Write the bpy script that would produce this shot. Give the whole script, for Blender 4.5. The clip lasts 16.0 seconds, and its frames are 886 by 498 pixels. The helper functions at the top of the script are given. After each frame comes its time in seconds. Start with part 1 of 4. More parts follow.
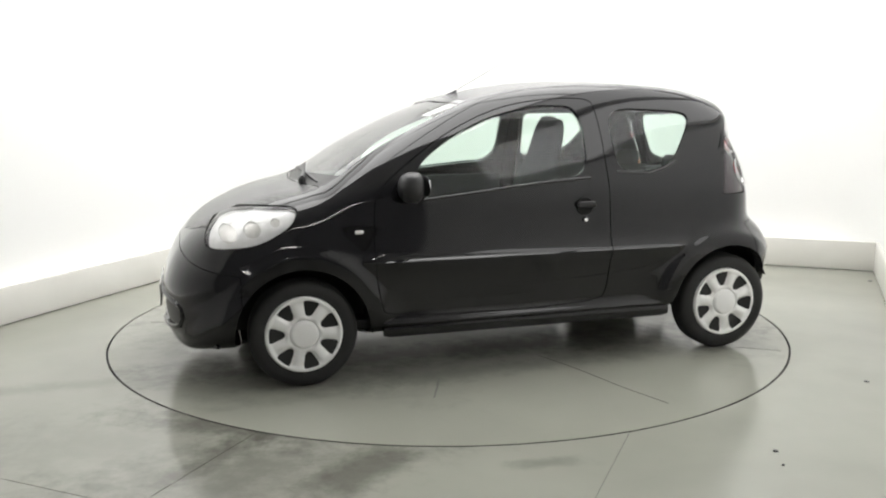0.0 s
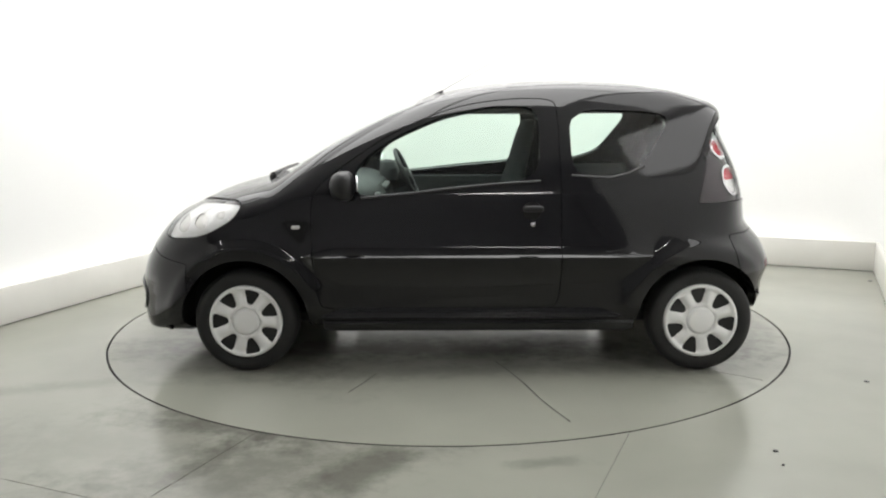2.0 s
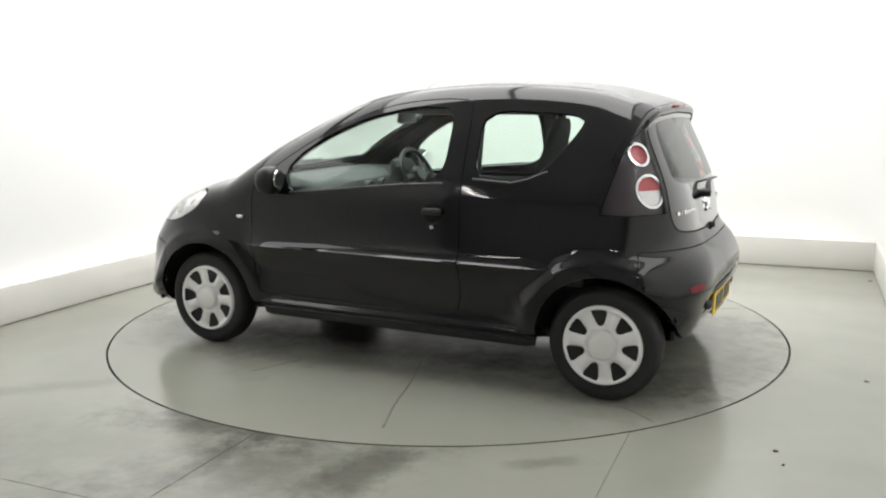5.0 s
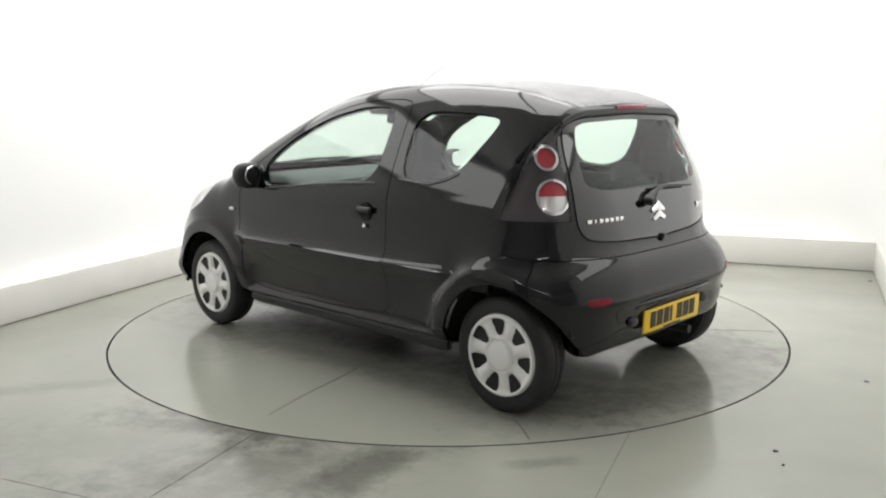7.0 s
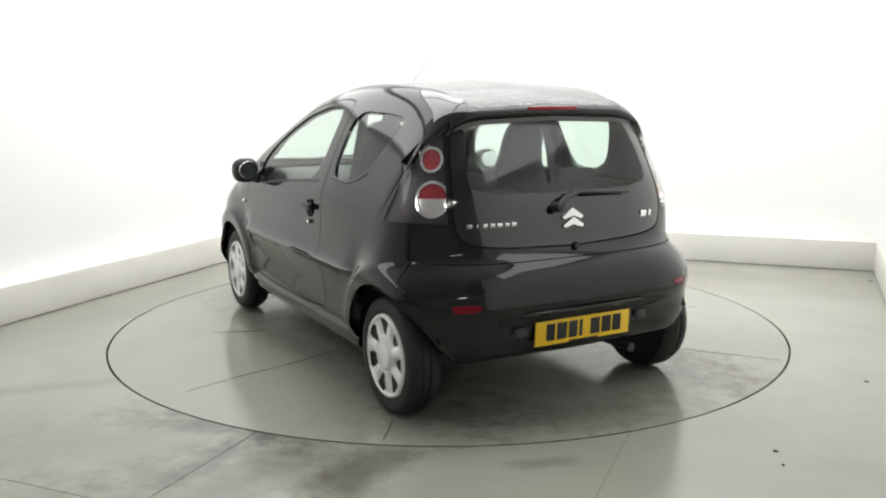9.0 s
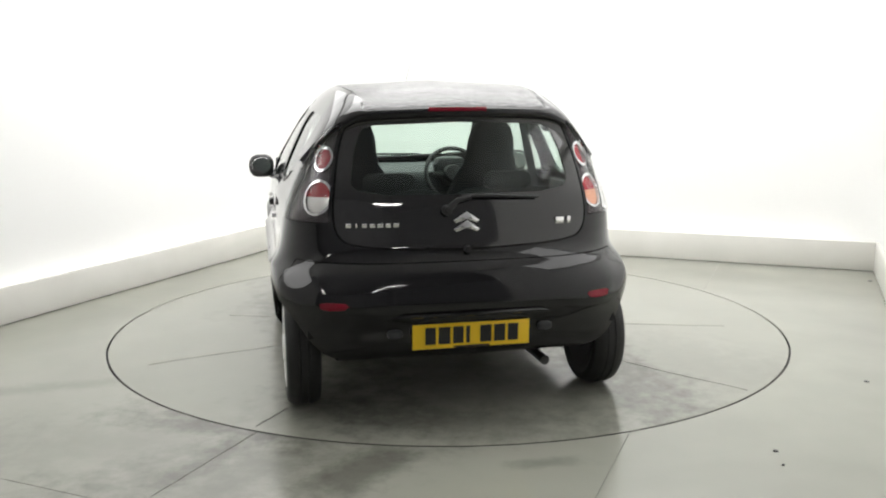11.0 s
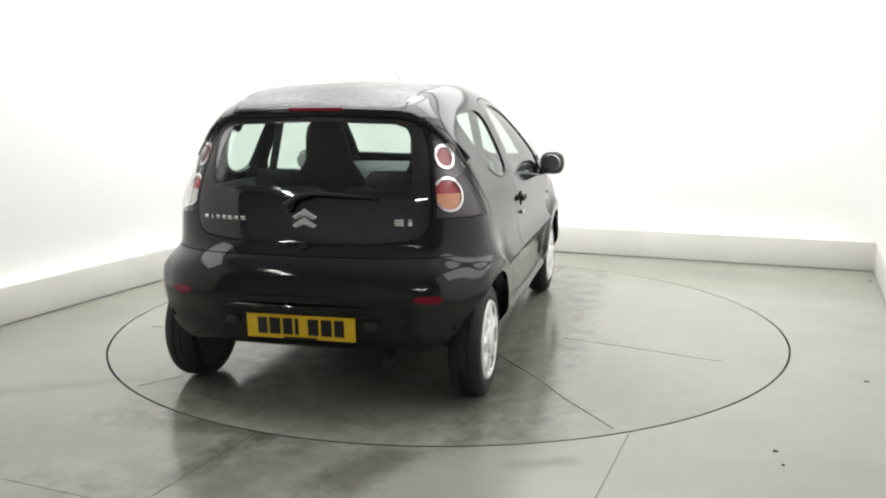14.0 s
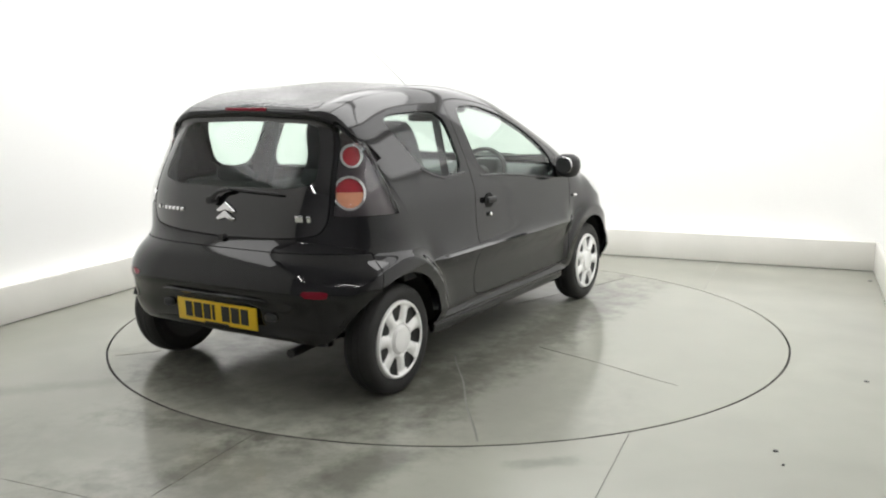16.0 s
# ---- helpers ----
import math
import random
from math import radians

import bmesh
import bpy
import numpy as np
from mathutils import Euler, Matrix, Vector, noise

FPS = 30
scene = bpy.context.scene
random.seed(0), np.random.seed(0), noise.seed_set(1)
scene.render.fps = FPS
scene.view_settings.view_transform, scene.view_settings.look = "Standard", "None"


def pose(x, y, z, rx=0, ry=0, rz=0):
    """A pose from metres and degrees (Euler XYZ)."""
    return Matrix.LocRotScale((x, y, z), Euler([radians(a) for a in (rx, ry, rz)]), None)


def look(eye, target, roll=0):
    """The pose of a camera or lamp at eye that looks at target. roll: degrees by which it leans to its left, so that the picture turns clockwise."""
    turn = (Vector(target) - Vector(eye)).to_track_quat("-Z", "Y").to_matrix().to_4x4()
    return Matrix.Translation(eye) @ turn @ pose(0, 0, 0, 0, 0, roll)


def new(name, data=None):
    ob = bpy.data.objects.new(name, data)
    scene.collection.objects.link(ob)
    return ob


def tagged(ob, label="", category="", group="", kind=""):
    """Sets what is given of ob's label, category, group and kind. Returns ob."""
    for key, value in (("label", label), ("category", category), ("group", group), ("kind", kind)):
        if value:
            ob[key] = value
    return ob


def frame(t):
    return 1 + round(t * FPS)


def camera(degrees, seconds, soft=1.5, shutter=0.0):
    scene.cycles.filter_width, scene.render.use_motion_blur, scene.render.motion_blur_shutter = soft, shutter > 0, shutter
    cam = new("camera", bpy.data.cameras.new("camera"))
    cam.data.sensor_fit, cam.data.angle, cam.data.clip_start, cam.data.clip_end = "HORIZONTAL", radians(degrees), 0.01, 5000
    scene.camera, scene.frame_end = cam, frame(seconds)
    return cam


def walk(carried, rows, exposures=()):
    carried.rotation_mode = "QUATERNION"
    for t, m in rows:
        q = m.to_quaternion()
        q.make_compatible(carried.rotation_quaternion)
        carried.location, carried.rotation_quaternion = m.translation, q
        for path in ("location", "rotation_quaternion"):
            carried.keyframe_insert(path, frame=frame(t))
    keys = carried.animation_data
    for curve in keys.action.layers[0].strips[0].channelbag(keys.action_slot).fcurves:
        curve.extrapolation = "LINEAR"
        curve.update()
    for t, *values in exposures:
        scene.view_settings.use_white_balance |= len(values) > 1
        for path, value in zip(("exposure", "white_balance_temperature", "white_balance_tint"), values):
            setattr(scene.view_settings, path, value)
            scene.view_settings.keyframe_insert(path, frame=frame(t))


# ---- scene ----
import collections

# ---- camera ----
cam = camera(54.07, 16.0, soft=2.1)
EYE = Vector((0.0, -5.392, 1.402))
PAN, TILT, ROLL = radians(-0.2786), radians(9.863), -0.352
AIM = EYE + Vector((math.sin(PAN) * math.cos(TILT), math.cos(PAN) * math.cos(TILT), -math.sin(TILT)))
walk(cam, [(0.0, look(EYE, AIM, ROLL)), (16.0, look(EYE, AIM, ROLL))])

# the turn of the turntable: seconds, heading of the car in degrees
TURN = [(0.0, 196.22), (0.5, 192.03), (1.0, 187.86), (1.5, 183.80), (2.0, 179.48), (2.5, 175.25), (3.0, 170.75), (3.5, 166.58),
        (4.0, 162.45), (6.5, 141.05), (7.0, 136.83), (7.5, 132.58), (8.0, 128.15), (8.5, 123.77), (9.0, 119.25), (11.5, 97.80),
        (12.0, 93.25), (12.5, 88.98), (13.0, 84.80), (13.5, 80.68), (14.0, 76.33), (14.5, 71.90), (15.0, 67.35), (15.5, 63.17), (16.0, 58.98)]
CAR_X, CAR_Y = -0.137, 0.2646      # the car's place on the turntable
DISC_R = 2.032
ROOM = radians(-22.2)              # the booth's turn against the camera's axis
LEFT, RIGHT, BACK, MOUTH = -2.57, 2.62, 2.68, -2.9
MOUTH_L = -6.4                     # the left wall runs further out: an unseen stretch added to reflect in the tailgate
WALL_H = 3.6

# ---- world and light ----
world = bpy.data.worlds.new("world")
scene.world = world
world.use_nodes = True
world.node_tree.nodes["Background"].inputs[0].default_value = (0.9, 0.95, 1.0, 1)
world.node_tree.nodes["Background"].inputs[1].default_value = 0.02
PANEL_GLOW, WALL_WASH, BANK_GLOW, TROUGH_GLOW, TUBE_GLOW = 5.8, 2.8, 3.0, 6.0, 80.0
scene.view_settings.exposure = 0.0


# ---- materials ----
def material(name, base, rough=0.5, metal=0.0, coat=0.0, vary=0.15, scale=6.0, bump=0.0, bump_scale=60.0, spec=0.5, rough_vary=0.0, second=None, second_scale=1.5, second_amount=0.5, coat_rough=0.03, bump_dist=0.01):
    m = bpy.data.materials.new(name)
    m.use_nodes = True
    nt = m.node_tree
    b = nt.nodes["Principled BSDF"]
    b.inputs["Metallic"].default_value = metal
    b.inputs["Roughness"].default_value = rough
    b.inputs["Specular IOR Level"].default_value = spec
    b.inputs["Coat Weight"].default_value = coat
    b.inputs["Coat Roughness"].default_value = coat_rough
    co = nt.nodes.new("ShaderNodeTexCoord")
    n = nt.nodes.new("ShaderNodeTexNoise")
    n.inputs["Scale"].default_value = scale
    n.inputs["Detail"].default_value = 6
    nt.links.new(co.outputs["Object"], n.inputs["Vector"])
    mix = nt.nodes.new("ShaderNodeMix")
    mix.data_type = "RGBA"
    nt.links.new(n.outputs["Fac"], mix.inputs["Factor"])
    mix.inputs["A"].default_value = (*[c * (1 - vary) for c in base], 1)
    mix.inputs["B"].default_value = (*[min(1, c * (1 + vary)) for c in base], 1)
    out = mix.outputs["Result"]
    if second:
        n2 = nt.nodes.new("ShaderNodeTexNoise")
        n2.inputs["Scale"].default_value = second_scale
        n2.inputs["Detail"].default_value = 5
        n2.inputs["Roughness"].default_value = 0.5
        n2.inputs["Distortion"].default_value = 0.3
        nt.links.new(co.outputs["Object"], n2.inputs["Vector"])
        ramp = nt.nodes.new("ShaderNodeMapRange")
        ramp.interpolation_type = "SMOOTHSTEP"
        ramp.inputs["From Min"].default_value = 0.22
        ramp.inputs["From Max"].default_value = 0.86
        ramp.inputs["To Max"].default_value = second_amount
        nt.links.new(n2.outputs["Fac"], ramp.inputs["Value"])
        mix2 = nt.nodes.new("ShaderNodeMix")
        mix2.data_type = "RGBA"
        nt.links.new(ramp.outputs["Result"], mix2.inputs["Factor"])
        nt.links.new(out, mix2.inputs["A"])
        mix2.inputs["B"].default_value = (*second, 1)
        out = mix2.outputs["Result"]
    nt.links.new(out, b.inputs["Base Color"])
    if rough_vary:
        mr = nt.nodes.new("ShaderNodeMapRange")
        mr.inputs["To Min"].default_value = max(0.01, rough - rough_vary)
        mr.inputs["To Max"].default_value = rough + rough_vary
        nt.links.new(n.outputs["Fac"], mr.inputs["Value"])
        nt.links.new(mr.outputs["Result"], b.inputs["Roughness"])
    if bump:
        n3 = nt.nodes.new("ShaderNodeTexNoise")
        n3.inputs["Scale"].default_value = bump_scale
        n3.inputs["Detail"].default_value = 4
        nt.links.new(co.outputs["Object"], n3.inputs["Vector"])
        bp = nt.nodes.new("ShaderNodeBump")
        bp.inputs["Strength"].default_value = bump
        bp.inputs["Distance"].default_value = bump_dist
        nt.links.new(n3.outputs["Fac"], bp.inputs["Height"])
        nt.links.new(bp.outputs["Normal"], b.inputs["Normal"])
        nt.links.new(bp.outputs["Normal"], b.inputs["Coat Normal"])
    return m


def glow(name, colour, strength):
    m = bpy.data.materials.new(name)
    m.use_nodes = True
    nt = m.node_tree
    nt.nodes.clear()
    o = nt.nodes.new("ShaderNodeOutputMaterial")
    e = nt.nodes.new("ShaderNodeEmission")
    e.inputs[0].default_value = (*colour, 1)
    e.inputs[1].default_value = strength
    nt.links.new(e.outputs[0], o.inputs[0])
    return m


def glass(name, tint, gloss=1.0, rough=0.02):
    """Clear tinted pane: lets light through, mirrors by Fresnel."""
    m = bpy.data.materials.new(name)
    m.use_nodes = True
    nt = m.node_tree
    nt.nodes.clear()
    o = nt.nodes.new("ShaderNodeOutputMaterial")
    t = nt.nodes.new("ShaderNodeBsdfTransparent")
    t.inputs[0].default_value = (*tint, 1)
    g = nt.nodes.new("ShaderNodeBsdfGlossy")
    g.inputs["Roughness"].default_value = rough
    g.inputs["Color"].default_value = (gloss, gloss, gloss, 1)
    lw = nt.nodes.new("ShaderNodeLayerWeight")
    lw.inputs["Blend"].default_value = 0.5
    p5 = nt.nodes.new("ShaderNodeMath")
    p5.operation = "POWER"
    p5.inputs[1].default_value = 5.0
    nt.links.new(lw.outputs["Facing"], p5.inputs[0])
    f = nt.nodes.new("ShaderNodeMath")
    f.operation = "MULTIPLY_ADD"
    f.inputs[1].default_value = 0.90
    f.inputs[2].default_value = 0.042
    nt.links.new(p5.outputs[0], f.inputs[0])
    mx = nt.nodes.new("ShaderNodeMixShader")
    nt.links.new(f.outputs[0], mx.inputs[0])
    nt.links.new(t.outputs[0], mx.inputs[1])
    nt.links.new(g.outputs[0], mx.inputs[2])
    nt.links.new(mx.outputs[0], o.inputs[0])
    return m


PAINT = material("black_car_paint", (0.006, 0.006, 0.0072), rough=0.45, coat=1.0, coat_rough=0.075, vary=0.3, scale=40, spec=0.0)
WET = material("wet_black_car_paint", (0.006, 0.006, 0.0072), rough=0.4, coat=1.0, coat_rough=0.10, vary=0.3, scale=40, spec=0.0, bump=0.7, bump_scale=48, bump_dist=0.012)
PLASTIC = material("black_plastic", (0.012, 0.012, 0.013), rough=0.42, vary=0.3, scale=30, bump=0.05, bump_scale=400)
RUBBER = material("tyre_rubber", (0.012, 0.012, 0.012), rough=0.62, vary=0.35, scale=20, bump=0.1, bump_scale=180)
SILVER = material("silver_hubcap_paint", (0.92, 0.92, 0.91), rough=0.25, coat=0.6, metal=0.0, vary=0.06, scale=12, spec=0.5)
CHROME = material("chrome", (0.85, 0.85, 0.86), rough=0.1, metal=1.0, vary=0.03)
DARK = material("dark_gap", (0.004, 0.004, 0.004), rough=0.8, vary=0.2)
FABRIC = material("dark_grey_seat_fabric", (0.045, 0.047, 0.05), rough=0.9, vary=0.35, scale=50, bump=0.3, bump_scale=300)
TRIM = material("grey_dashboard_plastic", (0.035, 0.037, 0.040), rough=0.55, vary=0.2, scale=25, bump=0.1, bump_scale=300)
PLATE_Y = material("yellow_plate", (0.88, 0.58, 0.02), rough=0.35, vary=0.05, scale=15)
PLATE_K = material("plate_black", (0.01, 0.01, 0.01), rough=0.4)
RED = material("red_lens", (0.20, 0.004, 0.016), rough=0.2, spec=0.35, vary=0.2, scale=60)
TAIL_RED = material("bright_red_lens", (0.42, 0.03, 0.045), rough=0.2, spec=0.5, vary=0.4, scale=45)
AMBER = material("pale_amber_lens", (0.80, 0.36, 0.22), rough=0.2, spec=0.35, vary=0.25, scale=60)
LENS_W = material("white_reflector", (0.75, 0.74, 0.72), rough=0.2, metal=0.5, vary=0.2, scale=60)
LAMP_G = material("headlight_inner", (0.92, 0.92, 0.90), rough=0.25, metal=0.0, vary=0.3, scale=25)
def stained_and_shaded(m, spots):
    """Damp patches and painted shade: (x, y, turn, half length, half width, darkness, raggedness) laid over a floor
    material.
    """
    nt = m.node_tree
    b = nt.nodes["Principled BSDF"]
    co = nt.nodes.new("ShaderNodeTexCoord")
    n = nt.nodes.new("ShaderNodeTexNoise")
    n.inputs["Scale"].default_value = 8.0
    n.inputs["Detail"].default_value = 9
    n.inputs["Roughness"].default_value = 0.68
    nt.links.new(co.outputs["Object"], n.inputs["Vector"])
    col = b.inputs["Base Color"].links[0].from_socket
    rough = b.inputs["Roughness"].links[0].from_socket
    for x, y, turn, hl, hw, dark, ragged in spots:
        mp = nt.nodes.new("ShaderNodeMapping")
        mp.vector_type = "TEXTURE"
        mp.inputs["Location"].default_value = (x, y, 0)
        mp.inputs["Rotation"].default_value = (0, 0, radians(turn))
        mp.inputs["Scale"].default_value = (hl, hw, 1)
        nt.links.new(co.outputs["Object"], mp.inputs["Vector"])
        ab = nt.nodes.new("ShaderNodeVectorMath")
        ab.operation = "ABSOLUTE"
        nt.links.new(mp.outputs[0], ab.inputs[0])
        sp = nt.nodes.new("ShaderNodeSeparateXYZ")
        nt.links.new(ab.outputs[0], sp.inputs[0])
        mxm = nt.nodes.new("ShaderNodeMath")
        mxm.operation = "SMOOTH_MAX"
        mxm.inputs[2].default_value = 0.3
        nt.links.new(sp.outputs[0], mxm.inputs[0])
        nt.links.new(sp.outputs[1], mxm.inputs[1])
        ad = nt.nodes.new("ShaderNodeMath")
        ad.operation = "MULTIPLY_ADD"
        ad.inputs[1].default_value = ragged
        nt.links.new(n.outputs["Fac"], ad.inputs[0])
        nt.links.new(mxm.outputs[0], ad.inputs[2])
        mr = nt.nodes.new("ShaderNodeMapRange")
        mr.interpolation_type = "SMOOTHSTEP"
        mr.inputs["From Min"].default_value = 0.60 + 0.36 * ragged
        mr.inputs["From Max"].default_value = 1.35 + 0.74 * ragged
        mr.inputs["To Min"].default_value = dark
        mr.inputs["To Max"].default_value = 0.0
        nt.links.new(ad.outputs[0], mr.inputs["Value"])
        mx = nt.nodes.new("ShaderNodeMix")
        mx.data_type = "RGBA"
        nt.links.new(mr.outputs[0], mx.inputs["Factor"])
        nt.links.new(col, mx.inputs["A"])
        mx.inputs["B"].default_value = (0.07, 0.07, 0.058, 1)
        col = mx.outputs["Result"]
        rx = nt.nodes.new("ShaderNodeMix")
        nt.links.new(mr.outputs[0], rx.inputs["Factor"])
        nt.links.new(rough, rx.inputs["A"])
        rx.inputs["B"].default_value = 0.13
        rough = rx.outputs["Result"]
    nt.links.new(col, b.inputs["Base Color"])
    nt.links.new(rough, b.inputs["Roughness"])


GLASS = glass("tinted_window_glass", (0.84, 0.93, 0.88))
CLEAR = glass("clear_lens_glass", (0.95, 0.95, 0.95))
BOWL = material("headlamp_bowl_grey", (0.72, 0.71, 0.68), rough=0.25, metal=0.3, vary=0.3, scale=40)
FRIT = material("black_edge_glass", (0.006, 0.006, 0.007), rough=0.05, coat=1.0)
FLOOR = material("grey_painted_concrete", (0.312, 0.315, 0.271), rough=0.20, vary=0.10, scale=1.8, rough_vary=0.08, bump=0.02, bump_scale=14, second=(0.22, 0.22, 0.195), second_scale=1.1, second_amount=0.4)
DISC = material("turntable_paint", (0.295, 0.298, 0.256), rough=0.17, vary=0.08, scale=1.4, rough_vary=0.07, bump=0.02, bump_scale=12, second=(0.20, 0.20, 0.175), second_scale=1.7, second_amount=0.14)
stained_and_shaded(FLOOR, [(-0.33, -2.26, 58, 0.24, 0.10, 0.62, 1.2), (-1.02, -1.76, -24, 0.30, 0.10, 0.62, 4.0), (-0.72, -2.22, 40, 0.42, 0.20, 0.42, 5.0),
                (-1.45, -2.0, 10, 0.4, 0.2, 0.18, 6.0), (-0.92, -2.12, 62, 0.34, 0.05, 0.35, 3.0), (0.38, -2.2, 10, 0.10, 0.03, 0.35, 3.0), (-1.9, -1.25, 18, 0.5, 0.05, 0.22, 4.0)])
# on the turntable: damp streaks, and plain darker areas round (0.85, 1)
stained_and_shaded(DISC, [(-0.9, -0.9, -30, 0.5, 0.10, 0.25, 5.0), (0.3, -1.0, 20, 0.8, 0.07, 0.3, 5.0), (0.1, 0.72, 16, 1.35, 0.14, 0.55, 3.5), (0.85, 0.88, 40, 0.30, 0.12, 0.35, 4.0),
               # (0, 0) lies under the car and puts its shade into the colour
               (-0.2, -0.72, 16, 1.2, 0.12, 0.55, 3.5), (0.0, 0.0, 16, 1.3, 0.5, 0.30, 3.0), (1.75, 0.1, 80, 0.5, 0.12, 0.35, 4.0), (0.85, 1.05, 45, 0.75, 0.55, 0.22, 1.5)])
WALLM = material("white_booth_paint", (0.86, 0.86, 0.85), rough=0.6, vary=0.02, scale=0.8)
KERB = material("off_white_kerb_paint", (0.72, 0.71, 0.67), rough=0.55, vary=0.06, scale=3, bump=0.05, bump_scale=30, second=(0.60, 0.59, 0.54), second_scale=2.5, second_amount=0.4)
CEIL = material("grey_booth_ceiling", (0.68, 0.68, 0.67), rough=0.8, vary=0.05, scale=1.0)
LAMP_H = material("tail_light_housing", (0.045, 0.036, 0.042), rough=0.3, metal=0.3, vary=0.3, scale=40)
HALL = material("grey_hall_paint", (0.66, 0.66, 0.68), rough=0.8, vary=0.15, scale=1.0)
STEEL = material("dark_steel", (0.05, 0.05, 0.05), rough=0.5, metal=0.6)
PANELM = glow("softbox_diffuser", (1.0, 0.992, 0.975), PANEL_GLOW)
WASHM = glow("added_wash_diffuser", (1.0, 0.992, 0.975), WALL_WASH)
BANKM = glow("fill_bank_diffuser", (1.0, 0.992, 0.975), BANK_GLOW)
TROUGHM = glow("kerb_trough_strip", (1.0, 0.992, 0.975), TROUGH_GLOW)
TUBEM = glow("fluorescent_tube", (1.0, 0.98, 0.94), TUBE_GLOW)


# ---- mesh tools ----
def mesh_ob(name, verts, faces, mat, parent=None, label="", smooth=True, normals=None):
    me = bpy.data.meshes.new(name)
    me.from_pydata([tuple(v) for v in verts], [], [tuple(f) for f in faces])
    me.materials.append(mat)
    if smooth:
        me.polygons.foreach_set("use_smooth", [True] * len(me.polygons))
    if normals is not None:
        me.normals_split_custom_set_from_vertices([tuple(n) for n in normals])
    ob = new(name, me)
    if parent:
        ob.parent = parent
    if label:
        ob["label"] = label
    return ob


def part(name, bm, mat, parent=None, label="", sharp=35):
    bmesh.ops.recalc_face_normals(bm, faces=bm.faces)
    me = bpy.data.meshes.new(name)
    for f in bm.faces:
        f.smooth = True
    for e in bm.edges:
        e.smooth = len(e.link_faces) == 2 and e.calc_face_angle(0) < radians(sharp)
    bm.to_mesh(me)
    bm.free()
    me.materials.append(mat)
    ob = new(name, me)
    if parent:
        ob.parent = parent
    if label:
        ob["label"] = label
    return ob


def box(size, at=(0, 0, 0), turn=(0, 0, 0), bevel=0.0, seg=2):
    bm = bmesh.new()
    bmesh.ops.create_cube(bm, size=1, matrix=pose(*at, *turn) @ Matrix.Diagonal((*size, 1)))
    if bevel:
        bmesh.ops.bevel(bm, geom=list(bm.edges), offset=bevel, segments=seg, profile=0.5, affect="EDGES")
    return bm


def lathe(profile, steps=48, axis="y", at=(0, 0, 0)):
    """profile: (radius, along) pairs turned about an axis."""
    bm = bmesh.new()
    rings = []
    for r, a in profile:
        ring = []
        for i in range(steps):
            c, s = math.cos(2 * math.pi * i / steps), math.sin(2 * math.pi * i / steps)
            p = {"y": (r * c, a, r * s), "x": (a, r * c, r * s), "z": (r * c, r * s, a)}[axis]
            ring.append(bm.verts.new(Vector(p) + Vector(at)))
        rings.append(ring)
    for a, b in zip(rings, rings[1:]):
        for i in range(steps):
            bm.faces.new((a[i], a[(i + 1) % steps], b[(i + 1) % steps], b[i]))
    closed = profile[0] == profile[-1]
    if profile[0][0] > 1e-5 and not closed:
        bm.faces.new(rings[0])
    if profile[-1][0] > 1e-5 and not closed:
        bm.faces.new(rings[-1])
    bmesh.ops.remove_doubles(bm, verts=bm.verts, dist=1e-5)
    return bm


def tube(points, radius, sides=8):
    bm = bmesh.new()
    pts = [Vector(p) for p in points]
    rad = radius if isinstance(radius, (list, tuple)) else [radius] * len(pts)
    rings = []
    for i, p in enumerate(pts):
        d = (pts[min(i + 1, len(pts) - 1)] - pts[max(i - 1, 0)]).normalized()
        a = d.cross(Vector((0.13, 0.21, 1)) if abs(d.z) < 0.9 else Vector((1, 0.2, 0))).normalized()
        b = d.cross(a)
        rings.append([bm.verts.new(p + rad[i] * (a * math.cos(2 * math.pi * k / sides) + b * math.sin(2 * math.pi * k / sides))) for k in range(sides)])
    for r0, r1 in zip(rings, rings[1:]):
        for k in range(sides):
            bm.faces.new((r0[k], r0[(k + 1) % sides], r1[(k + 1) % sides], r1[k]))
    bm.faces.new(rings[0])
    bm.faces.new(rings[-1])
    return bm


def join(*bms):
    out = bmesh.new()
    for b in bms:
        me = bpy.data.meshes.new("tmp")
        b.to_mesh(me)
        out.from_mesh(me)
        b.free()
        bpy.data.meshes.remove(me)
    return out


def slab(outline, axis, a0, a1, bevel=0.0):
    """A plate: outline in the plane across axis, from a0 to a1 along it."""
    bm = bmesh.new()
    def at(p, a):
        return {"x": (a, p[0], p[1]), "y": (p[0], a, p[1]), "z": (p[0], p[1], a)}[axis]
    lo = [bm.verts.new(at(p, a0)) for p in outline]
    hi = [bm.verts.new(at(p, a1)) for p in outline]
    n = len(outline)
    bm.faces.new(lo)
    bm.faces.new(hi)
    for i in range(n):
        bm.faces.new((lo[i], lo[(i + 1) % n], hi[(i + 1) % n], hi[i]))
    if bevel:
        bmesh.ops.bevel(bm, geom=list(bm.edges), offset=bevel, segments=2, profile=0.5, affect="EDGES")
    return bm


